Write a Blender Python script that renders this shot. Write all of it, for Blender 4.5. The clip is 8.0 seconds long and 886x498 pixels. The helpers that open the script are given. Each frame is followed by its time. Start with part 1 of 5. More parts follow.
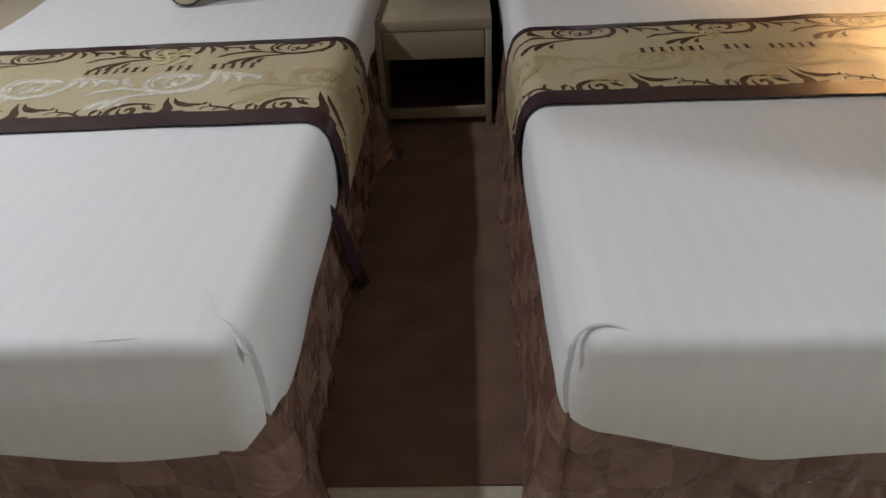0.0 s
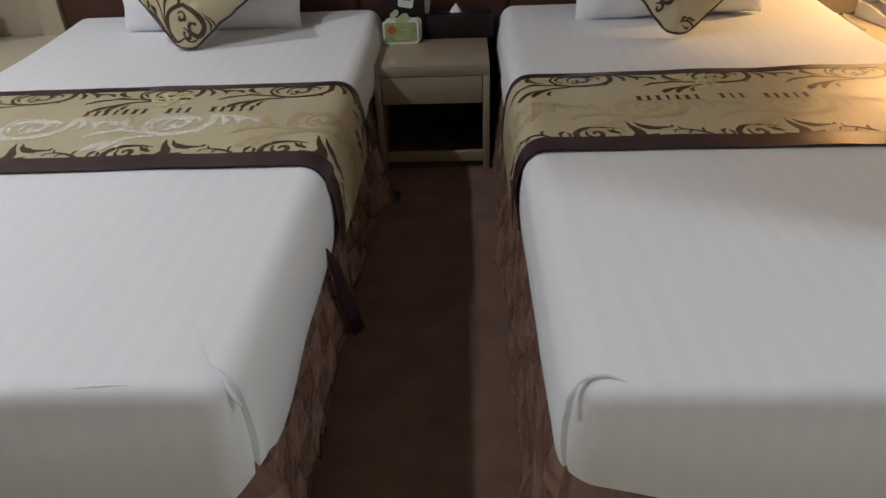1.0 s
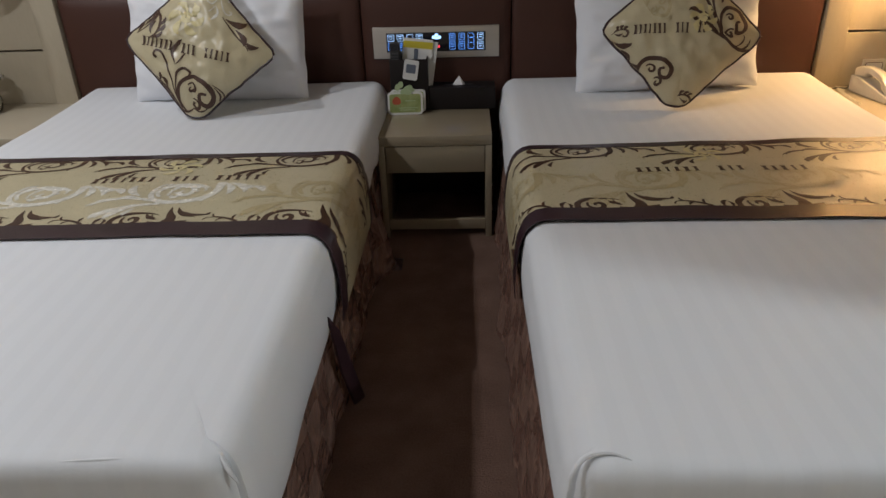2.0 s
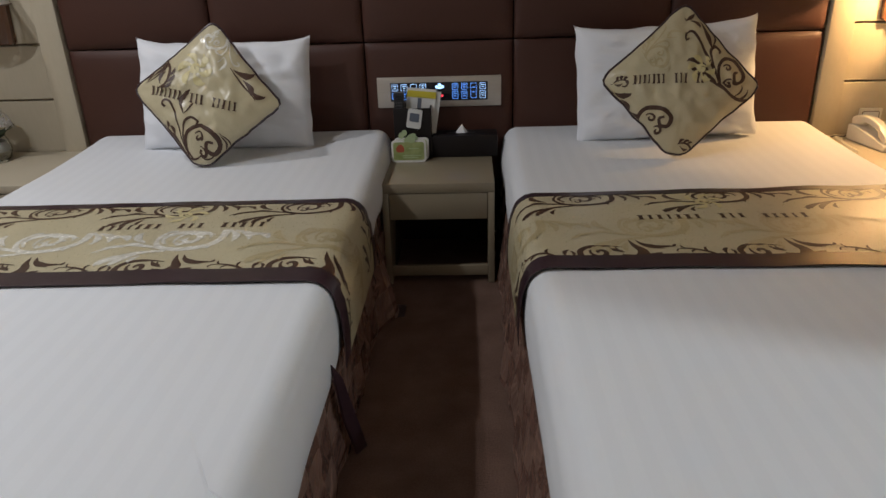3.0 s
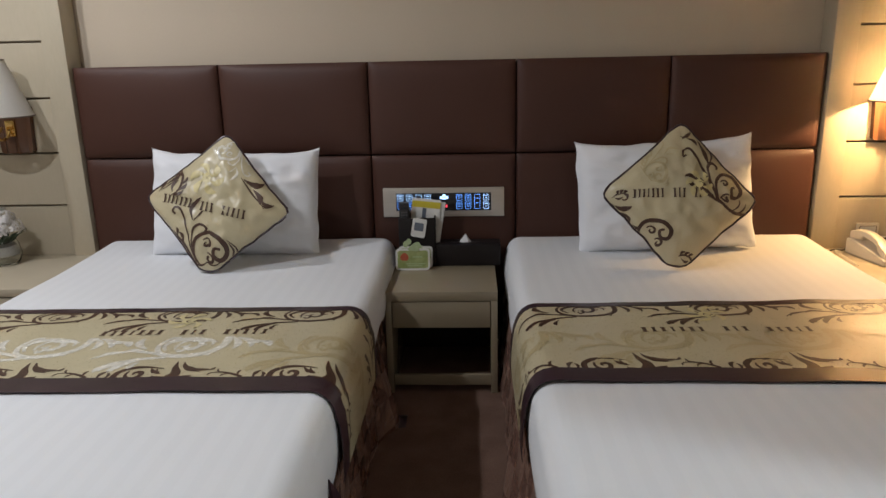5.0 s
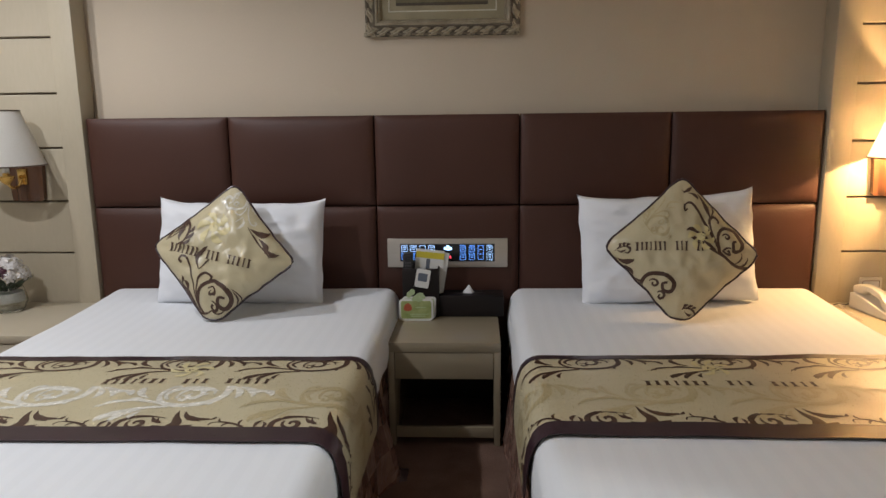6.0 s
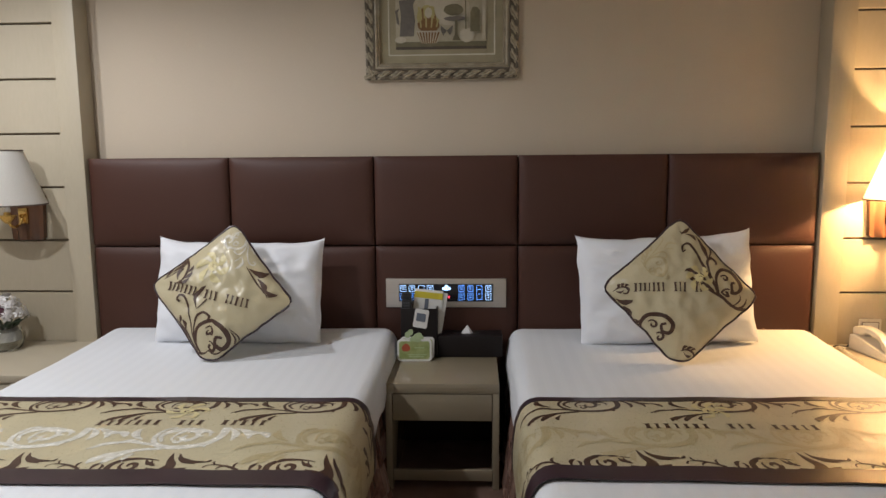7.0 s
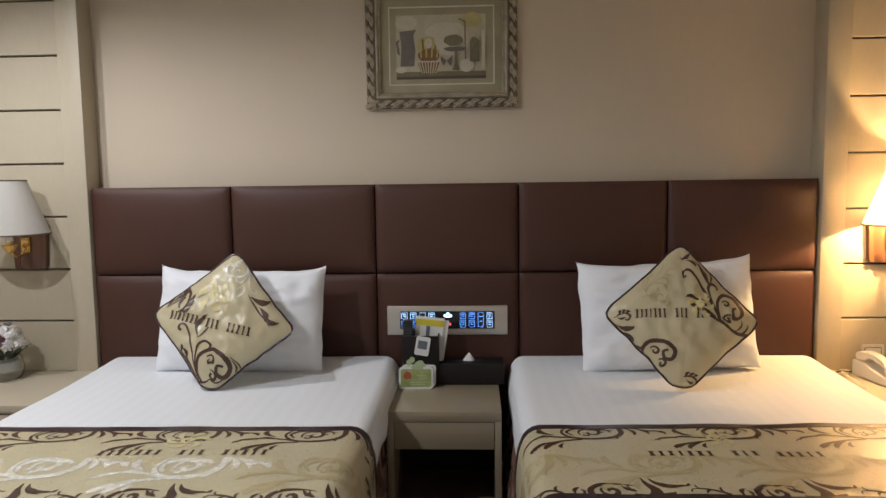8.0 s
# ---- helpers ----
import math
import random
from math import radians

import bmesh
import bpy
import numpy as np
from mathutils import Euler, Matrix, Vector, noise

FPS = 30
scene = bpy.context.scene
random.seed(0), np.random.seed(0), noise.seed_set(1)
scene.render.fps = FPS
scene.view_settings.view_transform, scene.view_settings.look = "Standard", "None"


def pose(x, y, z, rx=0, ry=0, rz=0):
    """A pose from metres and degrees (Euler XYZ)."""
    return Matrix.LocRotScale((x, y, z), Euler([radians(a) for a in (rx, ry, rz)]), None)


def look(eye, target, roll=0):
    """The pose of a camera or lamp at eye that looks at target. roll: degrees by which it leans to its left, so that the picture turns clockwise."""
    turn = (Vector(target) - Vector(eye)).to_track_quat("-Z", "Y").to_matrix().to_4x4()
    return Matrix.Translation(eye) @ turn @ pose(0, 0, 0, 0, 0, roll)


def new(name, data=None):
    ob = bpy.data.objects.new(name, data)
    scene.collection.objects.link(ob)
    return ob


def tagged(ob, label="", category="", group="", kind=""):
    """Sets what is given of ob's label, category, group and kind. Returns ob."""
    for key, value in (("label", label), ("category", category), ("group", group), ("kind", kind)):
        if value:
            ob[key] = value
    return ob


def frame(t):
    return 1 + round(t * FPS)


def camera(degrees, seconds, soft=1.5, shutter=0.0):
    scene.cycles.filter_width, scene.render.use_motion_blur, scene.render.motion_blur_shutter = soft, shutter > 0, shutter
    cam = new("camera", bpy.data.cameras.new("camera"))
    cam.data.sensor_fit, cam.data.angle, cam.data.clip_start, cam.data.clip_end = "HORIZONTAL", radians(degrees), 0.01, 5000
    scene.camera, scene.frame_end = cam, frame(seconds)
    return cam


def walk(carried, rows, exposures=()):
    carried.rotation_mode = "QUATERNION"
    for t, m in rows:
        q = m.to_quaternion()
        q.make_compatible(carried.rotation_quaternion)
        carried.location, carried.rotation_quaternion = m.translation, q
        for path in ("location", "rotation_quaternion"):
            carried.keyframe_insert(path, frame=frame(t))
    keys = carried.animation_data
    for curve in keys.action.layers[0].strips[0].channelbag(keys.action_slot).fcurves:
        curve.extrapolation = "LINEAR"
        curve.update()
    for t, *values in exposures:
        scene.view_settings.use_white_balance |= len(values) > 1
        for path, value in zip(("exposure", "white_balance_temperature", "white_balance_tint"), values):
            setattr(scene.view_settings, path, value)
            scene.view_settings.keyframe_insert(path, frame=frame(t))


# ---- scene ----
cam = camera(64.5, 8.0)
PATH = [
    (0, (0.129, -2.976, 1.188), (0.042, -1.35, 0.027), -3.2),
    (0.5, (0.13, -2.97, 1.188), (0.052, -1.317, 0.066), -2.7),
    (1, (0.129, -2.96, 1.189), (0.054, -1.269, 0.124), -2.3),
    (1.5, (0.131, -2.954, 1.195), (0.054, -1.213, 0.215), -2.0),
    (3, (0.128, -2.958, 1.212), (0.044, -1.124, 0.418), -1.9),
    (3.5, (0.127, -2.957, 1.214), (0.042, -1.097, 0.481), -1.8),
    (4, (0.127, -2.957, 1.216), (0.048, -1.076, 0.54), -1.5),
    (4.5, (0.127, -2.956, 1.221), (0.042, -1.049, 0.624), -1.4),
    (6, (0.128, -2.973, 1.232), (0.03, -1.01, 0.859), -0.7),
    (6.5, (0.132, -2.974, 1.235), (0.028, -1.004, 0.908), -0.5),
    (7, (0.13, -2.976, 1.238), (0.035, -0.996, 0.974), -0.5),
    (7.5, (0.127, -2.98, 1.24), (0.031, -0.993, 1.026), -0.5),
    (8, (0.128, -2.984, 1.239), (0.032, -0.995, 1.052), -0.8),
]
walk(cam, [(t, look(eye, target, roll)) for t, eye, target, roll in PATH], exposures=[(0, -0.2), (1.5, -0.34), (3.0, -0.38), (4.5, -0.2), (6.0, 0.0), (8.0, 0.2)])

# ---- light: unseen recessed ceiling lights, one an added fill, and one lit wall lamp ----
CEIL = 2.6
LAMP_WARM = (1.0, 0.60, 0.26)
scene.view_settings.exposure = 0.0
world = bpy.data.worlds.new("room_world")
scene.world = world
world.use_nodes = True
world.node_tree.nodes["Background"].inputs[0].default_value = (0.5, 0.5, 0.55, 1)
world.node_tree.nodes["Background"].inputs[1].default_value = 0.02


def lamp(name, kind, loc, power, colour, size=0.05, target=None, angle=100, blend=0.2):
    data = bpy.data.lights.new(name, kind)
    data.energy, data.color = power, colour
    if kind == "AREA":
        data.shape, data.size = "DISK", size
    else:
        data.shadow_soft_size = size
    if kind == "SPOT":
        data.spot_size, data.spot_blend = radians(angle), blend
    ob = new(name, data)
    ob.matrix_world = look(loc, target) if target else pose(*loc)
    return ob


KEY = (-1.85, -0.83, CEIL - 0.03)
KEY_B = (2.62, -2.612, CEIL - 0.03)
KEY_FILL = (0.9, -4.1, CEIL - 0.03)
KEY_D = (-1.80, -2.12, CEIL - 0.03)
lamp("unseen_downlight_beam", "SPOT", KEY, 60, (0.94, 0.945, 0.985), 0.03, (KEY[0] + 0.3, KEY[1] - 0.7, 0), 150, 0.6)
lamp("unseen_downlight_beam", "SPOT", KEY_D, 98, (0.925, 0.945, 1.0), 0.03, (KEY_D[0] + 0.2, KEY_D[1], 0), 155, 0.35)
lamp("unseen_downlight_beam", "SPOT", KEY_B, 106, (0.84, 0.94, 1.0), 0.014, (KEY_B[0] - 0.9, KEY_B[1], 0), 150, 0.3)
# added fill behind the viewer, bounced off the floor onto the bed ends
lamp("unseen_downlight_beam", "SPOT", KEY_FILL, 100, (0.96, 0.96, 0.98), 0.05, (KEY_FILL[0], KEY_FILL[1], 0), 76, 0.3)
lamp("wall_lamp_bulb", "POINT", (1.82, -0.160, 1.128), 39, LAMP_WARM, 0.014)


# ---- materials ----
def node_mat(name):
    m = bpy.data.materials.new(name)
    m.use_nodes = True
    nt = m.node_tree
    return m, nt, nt.nodes["Principled BSDF"]


def N(nt, kind, **kw):
    n = nt.nodes.new(kind)
    for k, v in kw.items():
        n.inputs[k].default_value = v
    return n


def coords(nt, scale=(1, 1, 1), rot=(0, 0, 0)):
    tc = nt.nodes.new("ShaderNodeTexCoord")
    mp = nt.nodes.new("ShaderNodeMapping")
    mp.inputs["Scale"].default_value = scale
    mp.inputs["Rotation"].default_value = rot
    nt.links.new(tc.outputs["Object"], mp.inputs["Vector"])
    return mp.outputs["Vector"]


def ramp(nt, src, stops):
    r = nt.nodes.new("ShaderNodeValToRGB")
    r.color_ramp.elements.remove(r.color_ramp.elements[1])
    for i, (p, c) in enumerate(stops):
        e = r.color_ramp.elements[0] if i == 0 else r.color_ramp.elements.new(p)
        e.position, e.color = p, (*c, 1)
    nt.links.new(src, r.inputs[0])
    return r.outputs[0]


def surface(name, low, high, rough=0.6, grain=60, detail=4, bump=0.1, depth=0.002, metallic=0.0, sheen=0.0,
            stretch=(1, 1, 1), spec=0.5, blotch=3.0, rough_var=0.1):
    """A plain surface: colour between low and high by large blotches and fine grain, with a fine relief."""
    m, nt, b = node_mat(name)
    v = coords(nt, stretch)
    big = N(nt, "ShaderNodeTexNoise", Scale=blotch, Detail=3.0)
    fine = N(nt, "ShaderNodeTexNoise", Scale=float(grain), Detail=float(detail))
    nt.links.new(v, big.inputs["Vector"])
    nt.links.new(v, fine.inputs["Vector"])
    mix = N(nt, "ShaderNodeMath")
    mix.operation = "MULTIPLY_ADD"
    mix.inputs[1].default_value = 0.45
    nt.links.new(fine.outputs[0], mix.inputs[0])
    half = N(nt, "ShaderNodeMath")
    half.operation = "MULTIPLY"
    half.inputs[1].default_value = 0.55
    nt.links.new(big.outputs[0], half.inputs[0])
    nt.links.new(half.outputs[0], mix.inputs[2])
    nt.links.new(ramp(nt, mix.outputs[0], [(0.3, low), (0.7, high)]), b.inputs["Base Color"])
    b.inputs["Metallic"].default_value = metallic
    b.inputs["Specular IOR Level"].default_value = spec
    rr = N(nt, "ShaderNodeMapRange")
    rr.inputs["To Min"].default_value = max(0.03, rough - rough_var)
    rr.inputs["To Max"].default_value = min(1.0, rough + rough_var)
    nt.links.new(fine.outputs[0], rr.inputs[0])
    nt.links.new(rr.outputs[0], b.inputs["Roughness"])
    if sheen:
        b.inputs["Sheen Weight"].default_value = sheen
    if bump:
        bp = N(nt, "ShaderNodeBump", Strength=bump, Distance=depth)
        nt.links.new(fine.outputs[0], bp.inputs["Height"])
        nt.links.new(bp.outputs[0], b.inputs["Normal"])
    return m


def striped_cotton():
    """White hotel linen with a tone-in-tone satin stripe."""
    m, nt, b = node_mat("white_stripe_cotton")
    v = coords(nt)
    w = N(nt, "ShaderNodeTexWave", Scale=6.2, Distortion=0.5, Detail=1.0)
    w.inputs["Detail Scale"].default_value = 1.0
    nt.links.new(v, w.inputs["Vector"])
    nz = N(nt, "ShaderNodeTexNoise", Scale=2.6, Detail=3.0)
    nt.links.new(v, nz.inputs["Vector"])
    weave = N(nt, "ShaderNodeTexNoise", Scale=900.0, Detail=2.0)
    nt.links.new(v, weave.inputs["Vector"])
    stripe = ramp(nt, w.outputs[0], [(0.42, (0.755, 0.775, 0.805)), (0.58, (0.768, 0.788, 0.818))])
    nt.links.new(stripe, b.inputs["Base Color"])
    rr = N(nt, "ShaderNodeMapRange")
    rr.inputs["To Min"].default_value, rr.inputs["To Max"].default_value = 0.57, 0.535
    nt.links.new(w.outputs[0], rr.inputs[0])
    nt.links.new(rr.outputs[0], b.inputs["Roughness"])
    add = N(nt, "ShaderNodeMath")
    add.operation = "MULTIPLY_ADD"
    add.inputs[1].default_value = 7.0
    nt.links.new(nz.outputs[0], add.inputs[0])
    nt.links.new(weave.outputs[0], add.inputs[2])
    bp = N(nt, "ShaderNodeBump", Strength=0.22, Distance=0.0015)
    nt.links.new(add.outputs[0], bp.inputs["Height"])
    nt.links.new(bp.outputs[0], b.inputs["Normal"])
    b.inputs["Specular IOR Level"].default_value = 0.3
    return m


def checked_satin(name, dark, light, size):
    """Brown jacquard satin with a woven check that follows the cloth, and crumpled relief."""
    m, nt, b = node_mat(name)
    tc = nt.nodes.new("ShaderNodeTexCoord")
    v = tc.outputs["Object"]
    ck = N(nt, "ShaderNodeTexChecker", Scale=1.0 / size)
    ck.inputs["Color1"].default_value = (*dark, 1)
    ck.inputs["Color2"].default_value = (*light, 1)
    wob = N(nt, "ShaderNodeTexNoise", Scale=7.0, Detail=2.0)
    nt.links.new(v, wob.inputs["Vector"])
    bend = N(nt, "ShaderNodeVectorMath")
    bend.operation = "MULTIPLY_ADD"
    bend.inputs[1].default_value = (0.05, 0.05, 0.0)
    nt.links.new(wob.outputs["Color"], bend.inputs[0])
    nt.links.new(tc.outputs["UV"], bend.inputs[2])
    nt.links.new(bend.outputs[0], ck.inputs["Vector"])
    tone = N(nt, "ShaderNodeTexNoise", Scale=9.0, Detail=3.0)
    nt.links.new(v, tone.inputs["Vector"])
    mul = N(nt, "ShaderNodeMix")
    mul.data_type, mul.blend_type = "RGBA", "MULTIPLY"
    mul.inputs["Factor"].default_value = 1.0
    nt.links.new(ck.outputs[0], mul.inputs["A"])
    nt.links.new(ramp(nt, tone.outputs[0], [(0.3, (0.78, 0.76, 0.75)), (0.7, (1.0, 1.0, 1.0))]), mul.inputs["B"])
    nt.links.new(mul.outputs["Result"], b.inputs["Base Color"])
    rr = N(nt, "ShaderNodeMapRange")
    rr.inputs["To Min"].default_value, rr.inputs["To Max"].default_value = 0.34, 0.24
    nt.links.new(ck.outputs[1], rr.inputs[0])
    nt.links.new(rr.outputs[0], b.inputs["Roughness"])
    cr = N(nt, "ShaderNodeTexNoise", Scale=9.0, Detail=2.0)
    cr.inputs["Distortion"].default_value = 1.6
    nt.links.new(v, cr.inputs["Vector"])
    bp = N(nt, "ShaderNodeBump", Strength=0.8, Distance=0.035)
    nt.links.new(cr.outputs[0], bp.inputs["Height"])
    nt.links.new(bp.outputs[0], b.inputs["Normal"])
    return m


def glowing(name, colour, power):
    m, nt, b = node_mat(name)
    b.inputs["Base Color"].default_value = (0.01, 0.01, 0.012, 1)
    b.inputs["Emission Color"].default_value = (*colour, 1)
    b.inputs["Emission Strength"].default_value = power
    return m


def shade_fabric():
    """Thin lampshade cloth that lets light through."""
    m, nt, b = node_mat("shade_fabric")
    v = coords(nt)
    nz = N(nt, "ShaderNodeTexNoise", Scale=300.0, Detail=2.0)
    nt.links.new(v, nz.inputs["Vector"])
    col = ramp(nt, nz.outputs[0], [(0.3, (0.74, 0.72, 0.68)), (0.7, (0.80, 0.785, 0.75))])
    d, t = N(nt, "ShaderNodeBsdfDiffuse"), N(nt, "ShaderNodeBsdfTranslucent")
    nt.links.new(col, d.inputs[0])
    nt.links.new(col, t.inputs[0])
    mx = N(nt, "ShaderNodeMixShader", Fac=0.50)
    nt.links.new(d.outputs[0], mx.inputs[1])
    nt.links.new(t.outputs[0], mx.inputs[2])
    nt.links.new(mx.outputs[0], nt.nodes["Material Output"].inputs[0])
    return m


def clear_glass():
    m, nt, b = node_mat("clear_glass")
    b.inputs["Transmission Weight"].default_value = 1.0
    b.inputs["Roughness"].default_value = 0.03
    b.inputs["IOR"].default_value = 1.45
    b.inputs["Base Color"].default_value = (0.95, 0.97, 0.96, 1)
    return m


M_WALLPAPER = surface("wallpaper", (0.51, 0.43, 0.33), (0.55, 0.465, 0.36), 0.7, 260, 3, 0.12, 0.001, stretch=(1, 1, 0.35))
M_CREAM = surface("cream_lacquer", (0.44, 0.385, 0.285), (0.48, 0.42, 0.315), 0.42, 90, 3, 0.04, 0.001, stretch=(1, 1, 0.25))
M_GROOVE = surface("groove_shadow", (0.16, 0.12, 0.08), (0.2, 0.15, 0.1), 0.7)
M_LEATHER = surface("brown_leather", (0.052, 0.0195, 0.0128), (0.067, 0.0255, 0.0166), 0.52, 240, 5, 0.3, 0.0012, blotch=2.0, spec=0.35)
M_CARPET = surface("brown_carpet", (0.105, 0.062, 0.046), (0.195, 0.122, 0.094), 0.95, 190, 6, 0.7, 0.004, spec=0.1, blotch=9.0)
M_TILE = surface("beige_tile", (0.42, 0.38, 0.30), (0.48, 0.43, 0.35), 0.25, 40, 4, 0.03)
M_CEIL = surface("white_plaster", (0.74, 0.72, 0.69), (0.78, 0.765, 0.74), 0.85, 120, 4, 0.08)
M_PLAIN = surface("beige_plaster", (0.50, 0.455, 0.40), (0.55, 0.50, 0.45), 0.8, 120, 4, 0.08)
M_LINEN = striped_cotton()
M_PILLOW = surface("white_cotton", (0.745, 0.762, 0.805), (0.79, 0.807, 0.85), 0.6, 380, 3, 0.2, 0.001, sheen=0.1, spec=0.3)
M_SATIN = checked_satin("brown_check_satin", (0.190, 0.104, 0.080), (0.250, 0.150, 0.114), 0.105)
M_GOLD = surface("gold_satin", (0.48, 0.420, 0.270), (0.55, 0.485, 0.322), 0.29, 300, 3, 0.04, 0.001, blotch=5, rough_var=0.05, stretch=(1, 0.3, 1))
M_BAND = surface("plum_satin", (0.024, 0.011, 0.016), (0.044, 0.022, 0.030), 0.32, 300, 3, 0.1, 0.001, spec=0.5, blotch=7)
M_SCROLL = surface("brown_embroidery", (0.050, 0.022, 0.013), (0.080, 0.038, 0.022), 0.45, 420, 3, 0.4, 0.001)
# one pale thread in two copies: lamp glint painted into the colour, then without
M_PALE_GLINT = surface("pale_thread_painted_glint", (0.60, 0.57, 0.47), (0.92, 0.90, 0.83), 0.24, 70, 3, 0.6, 0.003, blotch=30, spec=1.0, metallic=0.1)
M_PALE_NOGLINT = surface("pale_thread_no_glint", (0.40, 0.325, 0.17), (0.49, 0.405, 0.23), 0.32, 420, 3, 0.5, 0.002, blotch=8, spec=0.8)
M_ROSE = surface("yellow_embroidery", (0.56, 0.48, 0.22), (0.66, 0.58, 0.33), 0.35, 420, 3, 0.4, 0.001)
# dark leather; also stands in for the shade inside the bedside table
M_DARKLEATHER_SHADE = surface("black_brown_leather_and_shade", (0.012, 0.009, 0.009), (0.018, 0.014, 0.013), 0.5, 300, 4, 0.3, 0.001, spec=0.2)
M_BLACK = surface("black_plastic", (0.012, 0.012, 0.013), (0.018, 0.018, 0.02), 0.35, 200, 2, 0.03)
M_KEYS = surface("grey_rubber", (0.06, 0.06, 0.065), (0.08, 0.08, 0.085), 0.6, 200, 2, 0.03)
M_STEEL = surface("champagne_metal", (0.46, 0.42, 0.37), (0.54, 0.50, 0.45), 0.38, 60, 3, 0.03, 0.0005, metallic=0.6, stretch=(0.06, 1, 3))
M_SCREEN = surface("black_glass", (0.006, 0.007, 0.012), (0.008, 0.010, 0.016), 0.12, 20, 2, 0.0)
M_BLUE = glowing("blue_icon", (0.12, 0.34, 1.0), 2.4)
M_ICE = glowing("white_icon", (0.38, 0.62, 1.0), 2.6)
M_RED = glowing("red_digits", (1.0, 0.05, 0.08), 2.4)
M_PAPER = surface("white_paper", (0.66, 0.66, 0.64), (0.71, 0.71, 0.69), 0.5, 200, 2, 0.02)
M_YELLOW = surface("yellow_print", (0.55, 0.46, 0.03), (0.60, 0.50, 0.05), 0.45, 200, 2, 0.0)
M_NAVY = surface("slate_print", (0.10, 0.12, 0.16), (0.13, 0.15, 0.19), 0.45, 200, 2, 0.0)
M_GREEN = surface("green_print", (0.17, 0.23, 0.06), (0.40, 0.44, 0.20), 0.35, 30, 3, 0.0, blotch=14)
M_REDPRINT = surface("red_print", (0.35, 0.07, 0.03), (0.42, 0.10, 0.05), 0.4, 60, 2, 0.0)
M_LEAF = surface("leaf_print", (0.30, 0.40, 0.20), (0.44, 0.52, 0.32), 0.4, 60, 2, 0.0)
M_TISSUE = surface("tissue", (0.74, 0.74, 0.75), (0.80, 0.80, 0.81), 0.8, 120, 3, 0.2)
M_PHONE = surface("ivory_plastic", (0.66, 0.63, 0.56), (0.70, 0.67, 0.60), 0.35, 150, 2, 0.02)
M_WOOD = surface("amber_wood", (0.075, 0.032, 0.017), (0.13, 0.06, 0.03), 0.22, 40, 4, 0.1, 0.001, stretch=(1, 1, 0.15))
M_BRASS = surface("polished_brass", (0.62, 0.40, 0.12), (0.72, 0.48, 0.17), 0.18, 60, 2, 0.02, metallic=1.0)
M_SHADE = shade_fabric()
M_TRIM = surface("brown_braid", (0.07, 0.045, 0.03), (0.10, 0.065, 0.045), 0.6, 300, 2, 0.2)
M_FRAME = surface("aged_silver_gilt", (0.22, 0.185, 0.125), (0.46, 0.40, 0.30), 0.40, 35, 4, 0.35, 0.002, metallic=0.2, blotch=12)
M_FRAMEDARK = surface("frame_recess", (0.085, 0.068, 0.045), (0.15, 0.12, 0.085), 0.6, 60, 4, 0.2)
M_MAT = surface("linen_mat", (0.27, 0.235, 0.15), (0.36, 0.315, 0.21), 0.8, 200, 4, 0.15, blotch=10)
M_MATEDGE = surface("mat_bevel", (0.55, 0.52, 0.42), (0.60, 0.57, 0.47), 0.7, 100, 2, 0.02)
M_GLASS = clear_glass()
M_WHITEPETAL = surface("white_petal", (0.66, 0.63, 0.62), (0.78, 0.76, 0.75), 0.6, 60, 3, 0.2)
M_PURPLE = surface("plum_petal", (0.05, 0.010, 0.022), (0.09, 0.018, 0.038), 0.5, 60, 3, 0.2)
M_STEM = surface("dark_leaf", (0.02, 0.035, 0.018), (0.04, 0.06, 0.03), 0.5, 60, 3, 0.2)
M_PEBBLE = surface("white_pebble", (0.50, 0.48, 0.45), (0.66, 0.64, 0.60), 0.5, 30, 3, 0.1)


def painted(name, *cols):
    return surface(name, cols[0], cols[-1], 0.55, 90, 4, 0.08, blotch=16)


# ---- mesh helpers ----
def obj(name, bm, mat, parent=None, smooth=True, label="", thing=None):
    """Links a bmesh as one mesh object, as a part where a parent is given."""
    me = bpy.data.meshes.new(name)
    bmesh.ops.recalc_face_normals(bm, faces=bm.faces)
    bm.to_mesh(me)
    bm.free()
    for p in me.polygons:
        p.use_smooth = smooth
    me.materials.append(mat)
    if smooth:
        me.set_sharp_from_angle(angle=radians(38))
    ob = new(name, me)
    if parent is not None:
        ob.parent = parent
        if label:
            ob["label"] = label
    return ob


def part(name, bm, mat, parent, label="", smooth=True):
    return obj(name, bm, mat, parent, smooth, label)


def thing(name, label, category, at=(0, 0, 0), group="", kind="", turn=(0, 0, 0)):
    e = new(name)
    e.empty_display_size = 0.05
    e.matrix_world = pose(*at, *turn)
    return tagged(e, label, category, group, kind)


def box(x0, x1, y0, y1, z0, z1, bevel=0.0, seg=2):
    bm = bmesh.new()
    m = Matrix.LocRotScale(((x0 + x1) / 2, (y0 + y1) / 2, (z0 + z1) / 2), None, (x1 - x0, y1 - y0, z1 - z0))
    bmesh.ops.create_cube(bm, size=1, matrix=m)
    if bevel:
        bmesh.ops.bevel(bm, geom=list(bm.edges), offset=bevel, segments=seg, affect="EDGES", profile=0.5)
    return bm


def lathe(profile, seg=32, axis=(0, 0)):
    bm = bmesh.new()
    rings = []
    for r, z in profile:
        rings.append([bm.verts.new((axis[0] + r * math.cos(2 * math.pi * i / seg), axis[1] + r * math.sin(2 * math.pi * i / seg), z)) for i in range(seg)])
    for a, b in zip(rings, rings[1:]):
        for i in range(seg):
            bm.faces.new((a[i], a[(i + 1) % seg], b[(i + 1) % seg], b[i]))
    return bm


